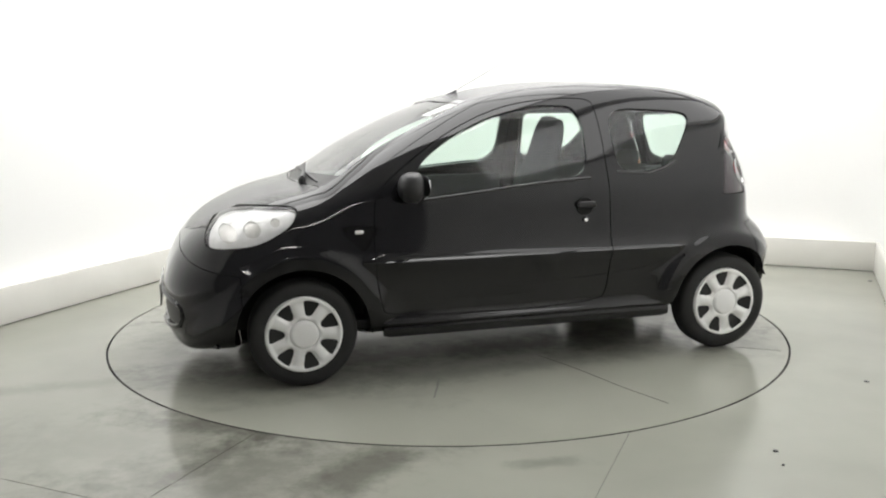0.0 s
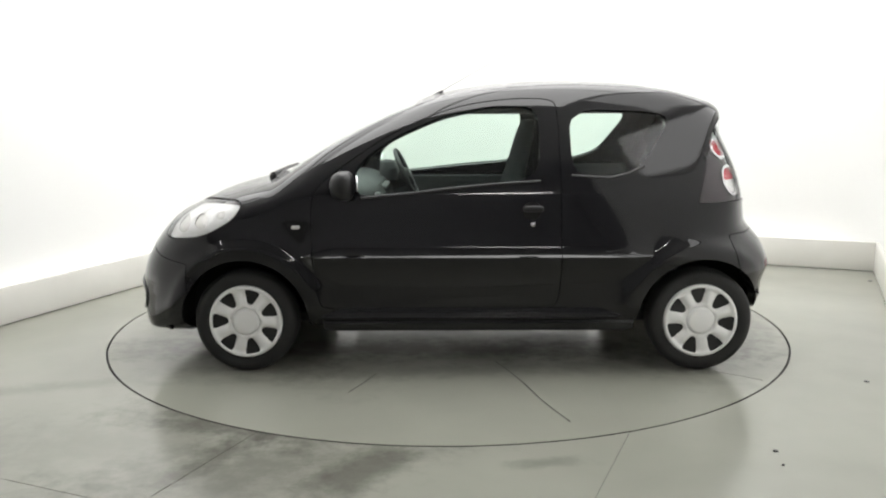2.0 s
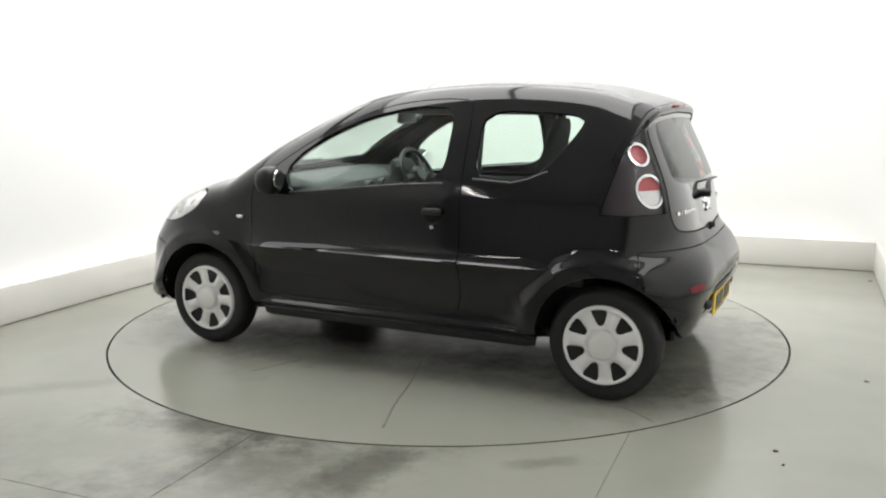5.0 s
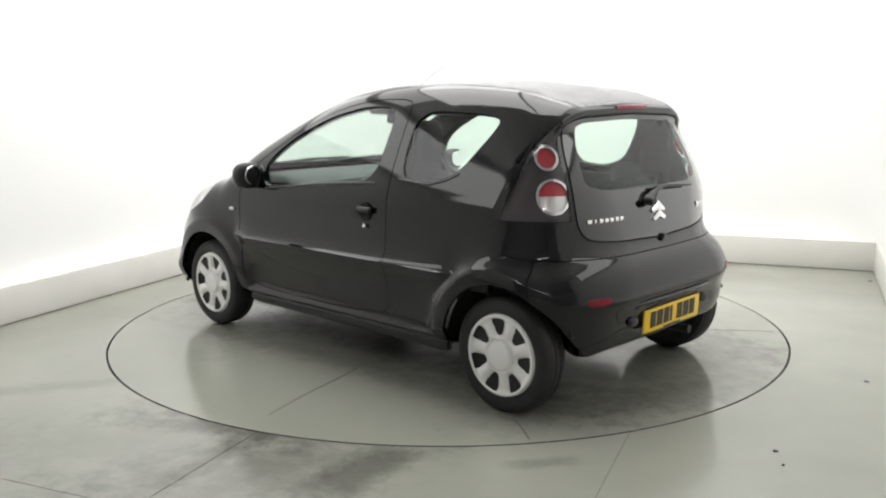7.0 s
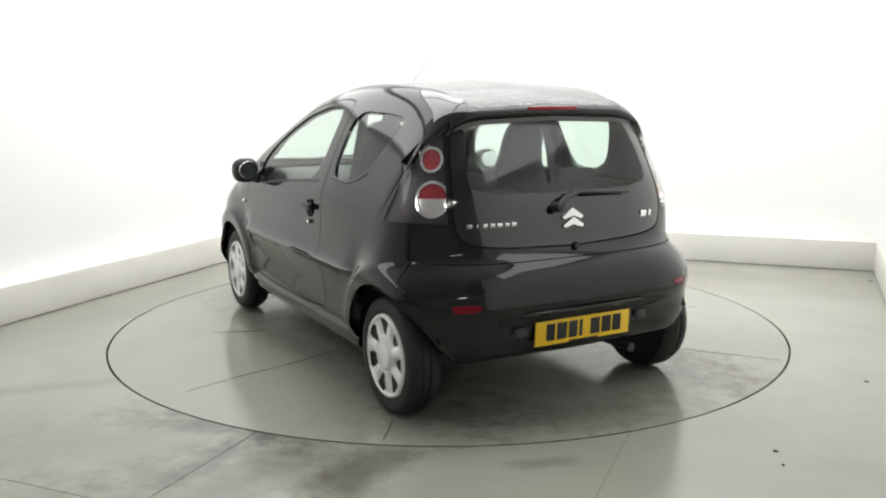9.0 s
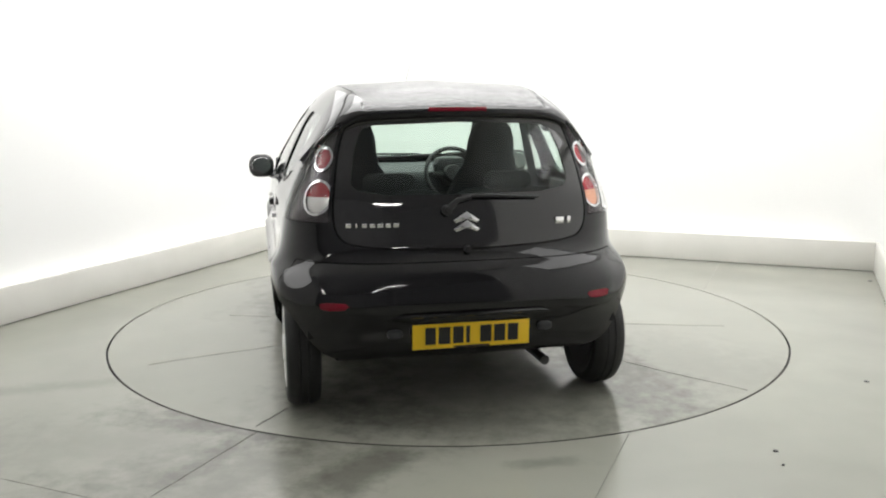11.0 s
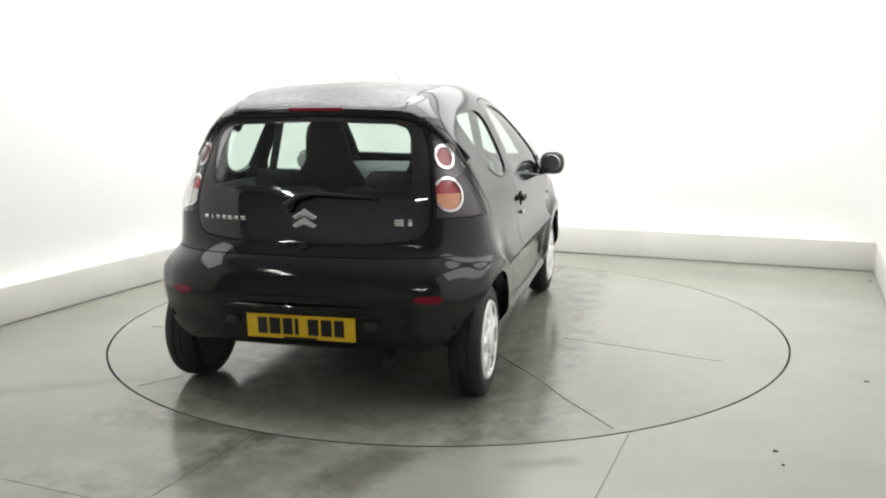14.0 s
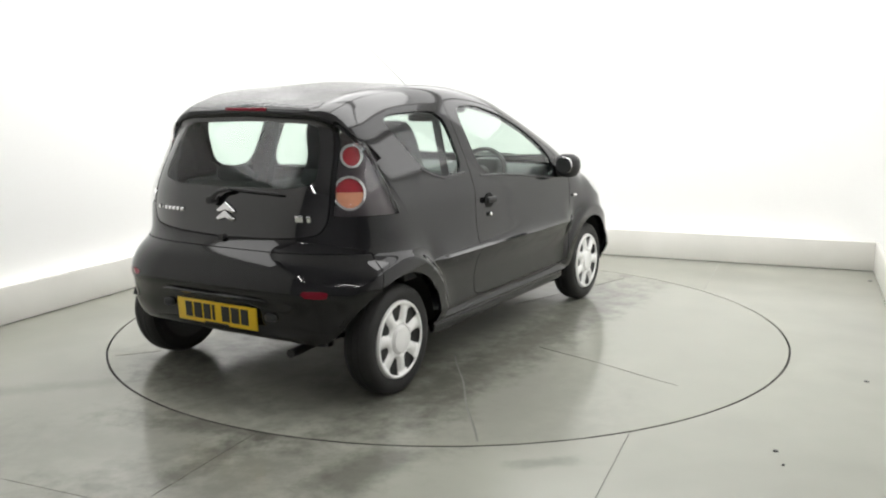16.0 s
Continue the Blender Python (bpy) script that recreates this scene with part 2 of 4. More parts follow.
def pchip(xs, ys, x):
    xs, ys, x = np.array(xs, float), np.array(ys, float), np.asarray(x, float)
    h, d = np.diff(xs), np.diff(ys) / np.diff(xs)
    m = np.zeros(len(xs))
    m[0], m[-1] = d[0], d[-1]
    for i in range(1, len(xs) - 1):
        if d[i - 1] * d[i] > 0:
            w1, w2 = 2 * h[i] + h[i - 1], h[i] + 2 * h[i - 1]
            m[i] = (w1 + w2) / (w1 / d[i - 1] + w2 / d[i])
    x = np.clip(x, xs[0], xs[-1])
    i = np.clip(np.searchsorted(xs, x) - 1, 0, len(xs) - 2)
    t = (x - xs[i]) / h[i]
    return (1 + 2 * t) * (1 - t) ** 2 * ys[i] + t * (1 - t) ** 2 * h[i] * m[i] + t * t * (3 - 2 * t) * ys[i + 1] + t * t * (t - 1) * h[i] * m[i + 1]


def chaikin(poly, times=2, q=0.25):
    p = [np.array(a, float) for a in poly]
    for _ in range(times):
        p = [v for a, b in zip(p, p[1:] + p[:1]) for v in (a * (1 - q) + b * q, a * q + b * (1 - q))]
    return np.array(p)


def sd_poly(px, py, poly):
    """Signed distance to a closed polygon, negative inside."""
    poly = np.array(poly, float)
    d = np.full(px.shape, 1e9)
    inside = np.zeros(px.shape, bool)
    for (ax, ay), (bx, by) in zip(poly, np.roll(poly, -1, 0)):
        ex, ey = bx - ax, by - ay
        t = np.clip(((px - ax) * ex + (py - ay) * ey) / (ex * ex + ey * ey + 1e-12), 0, 1)
        d = np.minimum(d, np.hypot(px - ax - t * ex, py - ay - t * ey))
        if ay != by:
            cross = ((ay > py) != (by > py)) & (px < (bx - ax) * (py - ay) / (by - ay) + ax)
            inside ^= cross
    return np.where(inside, -d, d)


class Sheet:
    """A surface that is cut along the zero line of functions of place."""

    def __init__(self, verts, normals):
        self.v, self.n = [np.array(a) for a in verts], [np.array(a) for a in normals]

    def cut(self, polys, f):
        used = sorted({i for p in polys for i in p})
        vals = f(np.array([self.v[i] for i in used]))
        val = dict(zip(used, vals))
        made, inner, outer = {}, [], []
        for p in polys:
            s = [val[i] < 0 for i in p]
            if all(s):
                inner.append(p)
                continue
            if not any(s):
                outer.append(p)
                continue
            a, b = [], []
            for k, i in enumerate(p):
                j = p[(k + 1) % len(p)]
                (a if s[k] else b).append(i)
                if s[k] != s[(k + 1) % len(p)]:
                    key = (min(i, j), max(i, j))
                    if key not in made:
                        t = np.clip(val[i] / (val[i] - val[j]), 0.001, 0.999)
                        self.v.append(self.v[i] * (1 - t) + self.v[j] * t)
                        nn = self.n[i] * (1 - t) + self.n[j] * t
                        self.n.append(nn / (np.linalg.norm(nn) + 1e-9))
                        made[key] = len(self.v) - 1
                    a.append(made[key])
                    b.append(made[key])
            if len(a) > 2:
                inner.append(a)
            if len(b) > 2:
                outer.append(b)
        return inner, outer

    def panel(self, name, polys, mat, parent, side=1, depth=0.014, offset=0.0, label="", both=False, weld=False):
        """One part from faces; its open edges get a flange inwards. side -1 mirrors it; both joins the two halves."""
        used = sorted({i for p in polys for i in p})
        idx = {i: k for k, i in enumerate(used)}
        v = np.array([self.v[i] for i in used])
        n = np.array([self.n[i] for i in used])
        v = v + n * offset
        faces = [[idx[i] for i in p] for p in polys]
        count = {}
        for p in faces:
            for k, i in enumerate(p):
                j = p[(k + 1) % len(p)]
                count[(i, j)] = 1
        rim = [(i, j) for (i, j) in count if (j, i) not in count and not (abs(v[i][1]) < 1e-4 and abs(v[j][1]) < 1e-4)]
        vv, nn, ff = list(v), list(n), list(faces)
        if depth:
            top, low = {}, {}
            for i in sorted({i for e in rim for i in e}):
                top[i] = i
                if not weld:
                    top[i] = len(vv)
                    vv.append(v[i]); nn.append(np.zeros(3))
                low[i] = len(vv)
                vv.append(v[i] - n[i] * depth); nn.append(np.zeros(3))
            ff += [[top[j], top[i], low[i], low[j]] for i, j in rim]
        vv, nn = np.array(vv), np.array(nn)
        if both:
            k = len(vv)
            flip = np.array([1, -1, 1])
            ff = ff + [[i + k for i in reversed(p)] for p in ff]
            vv, nn = np.concatenate([vv, vv * flip]), np.concatenate([nn, nn * flip])
        elif side < 0:
            flip = np.array([1, -1, 1])
            vv, nn = vv * flip, nn * flip
            ff = [list(reversed(p)) for p in ff]
        return mesh_ob(name, vv, ff, mat, parent, label, normals=nn)


# ---- the booth ----
def room(u, v, z=0.0):
    """A place in the booth's own axes."""
    c, s = math.cos(ROOM), math.sin(ROOM)
    return Vector((c * u - s * v, s * u + c * v, z))


def room_box(name, u0, u1, v0, v1, z0, z1, mat, bevel=0.0, parent=None, label="", kind="structure"):
    bm = box((u1 - u0, v1 - v0, z1 - z0), ((u0 + u1) / 2, (v0 + v1) / 2, (z0 + z1) / 2), bevel=bevel)
    bm.transform(pose(0, 0, 0, 0, 0, math.degrees(ROOM)))
    ob = part(name, bm, mat, parent, label)
    if not parent:
        tagged(ob, label, "", "", kind)
    return ob


def floor_sheet():
    """The floor round the turntable, with shallow joints."""
    rows, verts, faces = [], [], []
    steps = 240
    radii = [DISC_R + 0.010] + [DISC_R + 0.010 + 0.06 * k for k in range(1, 60)] + [7.5, 10.5]
    for r in radii:
        row = []
        for i in range(steps):
            a = 2 * math.pi * i / steps
            row.append(len(verts))
            verts.append((r * math.cos(a), r * math.sin(a), 0.0))
        rows.append(row)
    for a, b in zip(rows, rows[1:]):
        for i in range(steps):
            faces.append([a[i], b[i], b[(i + 1) % steps], a[(i + 1) % steps]])
    c, s = math.cos(ROOM), math.sin(ROOM)
    sheet = Sheet(verts, [(0, 0, 1)] * len(verts))
    turn = lambda p: (p[:, 0] * c + p[:, 1] * s, -p[:, 0] * s + p[:, 1] * c)
    lines = [lambda p: turn(p)[0] - 1.43, lambda p: turn(p)[0] + 0.05, lambda p: turn(p)[1] + 2.79]
    grooves = []
    for f in lines:
        low, high = sheet.cut(faces, lambda p: f(p) - 0.0022)
        band, low = sheet.cut(low, lambda p: -f(p) - 0.0022)
        grooves.append(band)
        faces = low + high
    ob = sheet.panel("floor", faces, FLOOR, None, depth=0.006)
    tagged(ob, "grey painted concrete floor with damp stains", "", "", "structure")
    for band in grooves:
        sheet.panel("floor_joint", band, JOINT, ob, depth=0.0, offset=-0.003)
    return ob


# RIM is near-black: the ring gap's shade is put into its colour
RIM = material("shaded_steel_edge", (0.02, 0.02, 0.018), rough=0.7, vary=0.3)
JOINT = material("pale_joint_dirt", (0.20, 0.20, 0.175), rough=0.8, vary=0.3)
DARKJ = material("joint_dirt", (0.12, 0.12, 0.105), rough=0.8, vary=0.3)
floor_sheet()


def turntable():
    t = new("turntable")
    tagged(t, "grey painted round turntable flush in the floor", "turntable")
    verts, faces, rows = [], [], []
    steps = 200
    for r in [0.0] + [0.1 * k for k in range(1, 21)] + [DISC_R - 0.006, DISC_R - 0.002]:
        row = []
        for i in range(steps if r else 1):
            a = 2 * math.pi * i / steps
            row.append(len(verts))
            verts.append((r * math.cos(a), r * math.sin(a), 0.0))
        rows.append(row)
    for a, b in zip(rows, rows[1:]):
        for i in range(steps):
            j = (i + 1) % steps
            faces.append([a[0], b[i], b[j]] if len(a) == 1 else [a[i], b[i], b[j], a[j]])
    sheet = Sheet(verts, [(0, 0, 1)] * len(verts))
    grooves = []
    # welded seams between the plates
    for angle, r0, r1 in ((50.6, 0.75, 1.99), (-56.6, 0.9, 1.85), (88.5, 0.8, 1.72), (-92.5, 1.15, 1.45), (-21.0, 1.75, 1.99), (180.0, 0.6, 1.9)):
        c, s = math.cos(radians(angle)), math.sin(radians(angle))
        side = lambda p: -p[:, 0] * s + p[:, 1] * c + 0.006 * np.sin(9 * (p[:, 0] * c + p[:, 1] * s))
        along = lambda p: p[:, 0] * c + p[:, 1] * s
        low, high = sheet.cut(faces, lambda p: side(p) - 0.005)
        band, low = sheet.cut(low, lambda p: -side(p) - 0.005)
        band, rest = sheet.cut(band, lambda p: along(p) - r1)
        band, rest2 = sheet.cut(band, lambda p: r0 - along(p))
        grooves.append(band)
        faces = low + high + rest + rest2
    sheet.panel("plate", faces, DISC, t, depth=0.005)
    for band in grooves:
        sheet.panel("seam", band, DARKJ, t, depth=0.0, offset=-0.003, label="dark dirty seam between plates")
    part("rim", lathe([(DISC_R - 0.002, -0.001), (DISC_R, -0.004), (DISC_R, -0.05), (DISC_R - 0.02, -0.05), (DISC_R - 0.02, -0.006), (DISC_R - 0.002, -0.006), (DISC_R - 0.002, -0.001)], 200, "z"), RIM, t, "near-black steel edge of the turntable, the gap's shade in its colour")
    return t


def floor_bolt(x, y, r):
    ob = part("floor_bolt", lathe([(0.0, 0.005), (r * 0.7, 0.005), (r, 0.0015), (r, -0.004), (0.0, -0.004)], 16, "z", (x, y, 0.0)), STEEL)
    return tagged(ob, "small dark bolt head in the concrete floor", "bolt", "floor bolts")


for x, y, r in ((1.312, -2.099, 0.011), (2.082, -1.245, 0.012), (3.241, 1.136, 0.018), (1.29, -2.235, 0.006)):
    floor_bolt(x, y, r)
table = turntable()
# the dark ring gap's bottom
pit = part("turntable_pit", lathe([(0.0, -0.06), (DISC_R + 0.03, -0.06), (DISC_R + 0.03, -0.09), (0.0, -0.09)], 96, "z"), DARK)
tagged(pit, "dark pit under the turntable rim", "", "", "structure")

T = 0.15
OFF, KH, KD = 0.13, 0.238, 0.03     # the kerb board stands off the wall and hides a light trough
room_box("wall_back", LEFT - OFF - T, RIGHT + OFF + T, BACK + OFF, BACK + OFF + T, 0, WALL_H, WALLM, label="plain white painted booth wall")
# beyond MOUTH this wall is unseen, lengthened as a pale reflector
room_box("wall_left", LEFT - OFF - T, LEFT - OFF, MOUTH_L, BACK + OFF, 0, WALL_H, WALLM, label="plain white painted booth wall")
room_box("wall_right", RIGHT + OFF, RIGHT + OFF + T, MOUTH, BACK + OFF, 0, WALL_H, WALLM, label="plain white painted booth wall")
room_box("trim_back", LEFT, RIGHT, BACK, BACK + KD, 0.006, KH, KERB, 0.004, label="off-white painted kerb board along the wall")
room_box("trim_left", LEFT - KD, LEFT, MOUTH_L, BACK + KD, 0.006, KH, KERB, 0.004, label="off-white painted kerb board along the wall")
room_box("trim_right", RIGHT, RIGHT + KD, MOUTH, BACK + KD, 0.006, KH, KERB, 0.004, label="off-white painted kerb board along the wall")


def cove(u, v, radius, a0):
    """A rounded inner corner between two walls."""
    out = []
    for i in range(17):
        a = radians(a0 + 90 * i / 16)
        out.append((u + radius * math.cos(a), v + radius * math.sin(a)))
    corner = (u + radius * math.copysign(1.05, math.cos(radians(a0 + 45))), v + radius * math.copysign(1.05, math.sin(radians(a0 + 45))))
    bm = slab(out + [corner], "z", KH + 0.004, WALL_H)
    bm.transform(pose(0, 0, 0, 0, 0, math.degrees(ROOM)))
    return tagged(part("wall_corner", bm, WALLM, sharp=60), "rounded white corner of the booth", "", "", "structure")


cove(LEFT - OFF + 0.6, BACK + OFF - 0.6, 0.6, 90)


def trough_light(u, v, w, d):
    t = new("trough_light")
    t.matrix_basis = Matrix.Translation(room(u, v, 0.0)) @ pose(0, 0, 0, 0, 0, math.degrees(ROOM))
    tagged(t, "glowing light strip hidden behind the kerb board", "light strip", "kerb trough lights")
    part("base", box((w, d, 0.06), (0, 0, 0.03)), STEEL, t)
    part("strip", box((w * 0.98, d * 0.98, 0.02), (0, 0, 0.07)), TROUGHM, t, "glowing diffuser")


trough_light(0.02, BACK + 0.08, 5.1, 0.05)
trough_light(LEFT - 0.08, -0.9, 0.05, 7.0)
trough_light(RIGHT + 0.08, -0.1, 0.05, 5.4)
room_box("ceiling", LEFT - OFF - T, RIGHT + OFF + T, MOUTH, BACK + OFF + T, WALL_H, WALL_H + 0.1, CEIL, label="grey booth ceiling")
# the dim hall from which the camera looks in
HU0, HU1, HV = -4.5, 6.0, -8.5
room_box("wall_hall_left", HU0 - T, HU0, HV, MOUTH_L, 0, 4.2, HALL, label="dim grey hall wall")
room_box("wall_hall_right", HU1, HU1 + T, HV, MOUTH, 0, 4.2, HALL, label="dim grey hall wall")
room_box("wall_hall_end", HU0 - T, HU1 + T, HV - T, HV, 0, 4.2, HALL, label="dim grey hall wall")
room_box("wall_mouth_left", HU0 - T, LEFT - OFF - T, MOUTH_L, MOUTH_L + T, 0, 4.2, HALL, label="dim grey hall wall beside the booth")
room_box("wall_left_top", LEFT - OFF - T, LEFT - OFF, MOUTH_L, MOUTH, WALL_H + 0.002, 4.2, HALL, label="dim grey wall over the booth's long side")
room_box("wall_mouth_right", RIGHT + OFF + T, HU1 + T, MOUTH, MOUTH + T, 0, 4.2, HALL, label="dim grey hall wall beside the booth")
room_box("wall_mouth_top", LEFT - OFF - T, RIGHT + OFF + T, MOUTH - T, MOUTH - 0.002, WALL_H, 4.2, HALL, label="dim grey wall over the booth's mouth")
room_box("ceiling_hall", HU0 - T, HU1 + T, HV - T, MOUTH + T, 4.2, 4.3, HALL, label="dim grey hall ceiling")


def ceiling_light(u, v, w, d, z, mat, label):
    t = new("ceiling_light")
    t.matrix_basis = Matrix.Translation(room(u, v, z)) @ pose(0, 0, 0, 0, 0, math.degrees(ROOM))
    tagged(t, label, "ceiling light", "booth ceiling lights")
    part("housing", join(box((w + 0.06, 0.03, 0.08), (0, d / 2 + 0.015, 0.04)), box((w + 0.06, 0.03, 0.08), (0, -d / 2 - 0.015, 0.04)),
                         box((0.03, d, 0.08), (w / 2 + 0.015, 0, 0.04)), box((0.03, d, 0.08), (-w / 2 - 0.015, 0, 0.04)), box((w, d, 0.01), (0, 0, 0.075))), WALLM, t)
    part("diffuser", box((w, d, 0.02), (0, 0, 0.03)), mat, t, "glowing white diffuser")
    return t


# unseen washers near the walls, added to whiten them
ceiling_light(0.0, BACK - 0.55, 3.2, 0.80, WALL_H - 0.1, WASHM, "long glowing wall washer added under the booth ceiling, out of view")
for u in (LEFT + 0.55, RIGHT - 0.55):
    ceiling_light(u, 0.55, 0.80, 3.0, WALL_H - 0.1, WASHM, "long glowing wall washer added under the booth ceiling, out of view")
for u in (-0.81, 0.81):
    for v in (-0.62, 0.96):
        ceiling_light(u, v, 1.55, 1.50, WALL_H - 0.1, PANELM, "glowing white softbox panel under the booth ceiling")


def fill_bank(u, v, length, turn):
    """A long light bank added high on a wall, out of view; its face looks along its own -y."""
    t = new("fill_bank")
    t.matrix_basis = Matrix.Translation(room(u, v, 2.92)) @ pose(0, 0, 0, 0, 0, math.degrees(ROOM) + turn)
    tagged(t, "long glowing fill bank added high on the booth wall, out of view", "wall light", "booth wall lights")
    part("housing", box((length + 0.08, 0.08, 1.08), (0, 0.045, 0), bevel=0.008), WALLM, t)
    part("diffuser", box((length, 0.02, 1.0), (0, -0.004, 0)), BANKM, t, "glowing white diffuser")


# unseen banks, added to fill the booth and give the paint soft reflections
fill_bank(0.1, BACK + OFF - 0.09, 4.0, 0)
fill_bank(LEFT - OFF + 0.09, -0.7, 5.8, 90)
fill_bank(RIGHT + OFF - 0.09, 0.1, 4.2, -90)


def tube_light(at, turn, length):
    t = new("fluorescent_light")
    t.matrix_basis = Matrix.Translation(at) @ pose(0, 0, 0, 0, 0, turn)
    tagged(t, "bare fluorescent batten hung out of view in the dim hall", "ceiling light")
    part("batten", box((length + 0.08, 0.06, 0.05), (0, 0, 0.05), bevel=0.006), WALLM, t)
    part("tube", lathe([(0.0, -length / 2), (0.014, -length / 2), (0.014, length / 2), (0.0, length / 2)], 16, "x"), TUBEM, t, "glowing tube")
    for x in (-length / 2 - 0.02, length / 2 + 0.02):
        part("rod", lathe([(0.0, 0.07), (0.006, 0.07), (0.006, 1.2), (0.0, 1.2)], 8, "z", (x * 0.8, 0, 0)), STEEL, t)
    return t


tube_light((0.55, -5.9, 2.9), 25, 1.2)
# unseen second batten, added to brighten the long left wall
tube_light((-3.5, -4.4, 3.1), 68, 1.2)

# ---- the car ----
# side outline on the middle line: x forward, z, and how boxy the section is
OUTLINE = [(1.60, 0.18, 9), (1.75, 0.185, 6), (1.81, 0.23, 4), (1.84, 0.33, 3.2), (1.84, 0.45, 3), (1.81, 0.55, 3), (1.755, 0.65, 2.9),
           (1.68, 0.738, 3), (1.59, 0.805, 3.4), (1.447, 0.877, 4), (1.276, 0.933, 4.5), (1.13, 0.967, 5), (1.056, 0.997, 5), (0.91, 1.087, 6),
           (0.766, 1.176, 7), (0.60, 1.262, 7.5), (0.432, 1.339, 8), (0.299, 1.391, 8.5), (0.184, 1.428, 9), (-0.063, 1.471, 9.5), (-0.357, 1.492, 10),
           (-0.717, 1.489, 10), (-1.044, 1.455, 9.5), (-1.20, 1.413, 8.5), (-1.29, 1.377, 7), (-1.328, 1.348, 5.8), (-1.305, 1.315, 5.6),
           (-1.315, 1.28, 5.4), (-1.352, 1.20, 5.0), (-1.40, 1.10, 4.5), (-1.44, 1.01, 4.0), (-1.468, 0.92, 3.6), (-1.488, 0.83, 3.3), (-1.502, 0.76, 3.2),
           (-1.532, 0.715, 3.2), (-1.575, 0.66, 3.5), (-1.605, 0.58, 4), (-1.612, 0.515, 4.2), (-1.592, 0.47, 4.4), (-1.572, 0.42, 4.6), (-1.556, 0.35, 5), (-1.51, 0.28, 6),
           (-1.40, 0.265, 12), (-0.9, 0.24, 12), (-0.3, 0.232, 12), (0.3, 0.224, 12), (0.9, 0.212, 12), (1.3, 0.19, 12)]
SPINE_Z, SPINE_X0, SPINE_X1 = 0.61, -0.95, 1.2
WHEEL_X, WHEEL_Z, ARCH_R = 1.17, 0.268, 0.328


def half_width(x, z):
    # door section with its ledge at the crease, and the plain section towards the wheels
    above = pchip([0.61, 0.616, 0.628, 0.645, 0.67, 0.70, 0.74, 0.80, 0.90, 0.97, 1.05, 1.15, 1.25, 1.35, 1.42, 1.5],
                  [0.848, 0.839, 0.828, 0.819, 0.811, 0.806, 0.802, 0.799, 0.792, 0.774, 0.745, 0.702, 0.657, 0.611, 0.582, 0.555], z)
    below = pchip([0.18, 0.25, 0.285, 0.315, 0.35, 0.45, 0.55, 0.61], [0.745, 0.768, 0.808, 0.786, 0.780, 0.787, 0.812, 0.848], z)
    plain = pchip([0.18, 0.25, 0.35, 0.5, 0.61, 0.80], [0.745, 0.762, 0.779, 0.790, 0.796, 0.799], z)
    k = np.clip((np.maximum(x + 0.02, -x - 0.06) - 0.72) / 0.24, 0, 1)
    k = k * k * (3 - 2 * k)
    ledge = (np.where(z > SPINE_Z, above, below) - plain) * np.where(z < 0.80, 1 - k, 1)
    # flares round the wheel arches: a crest near the lip that sweeps up into the flank
    w = plain + ledge
    for wx, grow in ((WHEEL_X, 0.036), (-WHEEL_X, 0.050)):
        e = np.maximum(np.hypot(x - wx, z - WHEEL_Z) - 0.385, 0) / 0.042
        flare = grow * np.maximum(1 / (1 + e * e) - 0.06, 0) * np.clip((z - 0.20) / 0.14, 0, 1) * np.clip((x + 1.56) / 0.2, 0, 1)
        top = np.maximum(np.where(z < 0.80, ledge, 0), 0)
        w = w - top + (top ** 6 + flare ** 6) ** (1 / 6)
    # the rear bumper's flanks stand upright
    k = np.clip((-1.22 - x) / 0.18, 0, 1) * np.clip((0.60 - z) / 0.05, 0, 1)
    w = w * (1 - k) + np.maximum(w, 0.80) * k
    # the cabin draws in towards the tail
    k = np.clip((-0.35 - x) / 0.85, 0, 1)
    w = w * (1 - k * k * (3 - 2 * k) * np.interp(z, [0.68, 0.85, 0.95, 1.15, 1.25, 1.35], [0.0, 0.022, 0.035, 0.045, 0.05, 0.055]))
    return w


def catmull(points, per):
    p = np.array(points, float)
    n = len(p)
    out = []
    for i in range(n):
        a, b, c, d = p[i - 1], p[i], p[(i + 1) % n], p[(i + 2) % n]
        k = max(2, int(round(np.hypot(*(c - b)[:2]) / per)))
        ta, tb, tc = [max(1e-4, np.hypot(*(q - r)[:2])) ** 0.5 for q, r in ((b, a), (c, b), (d, c))]
        m1 = ((b - a) / ta - (c - a) / (ta + tb) + (c - b) / tb) * tb
        m2 = ((c - b) / tb - (d - b) / (tb + tc) + (d - c) / tc) * tb
        for j in range(k):
            t = j / k
            out.append((2 * t**3 - 3 * t**2 + 1) * b + (t**3 - 2 * t**2 + t) * m1 + (-2 * t**3 + 3 * t**2) * c + (t**3 - t**2) * m2)
    return np.array(out)


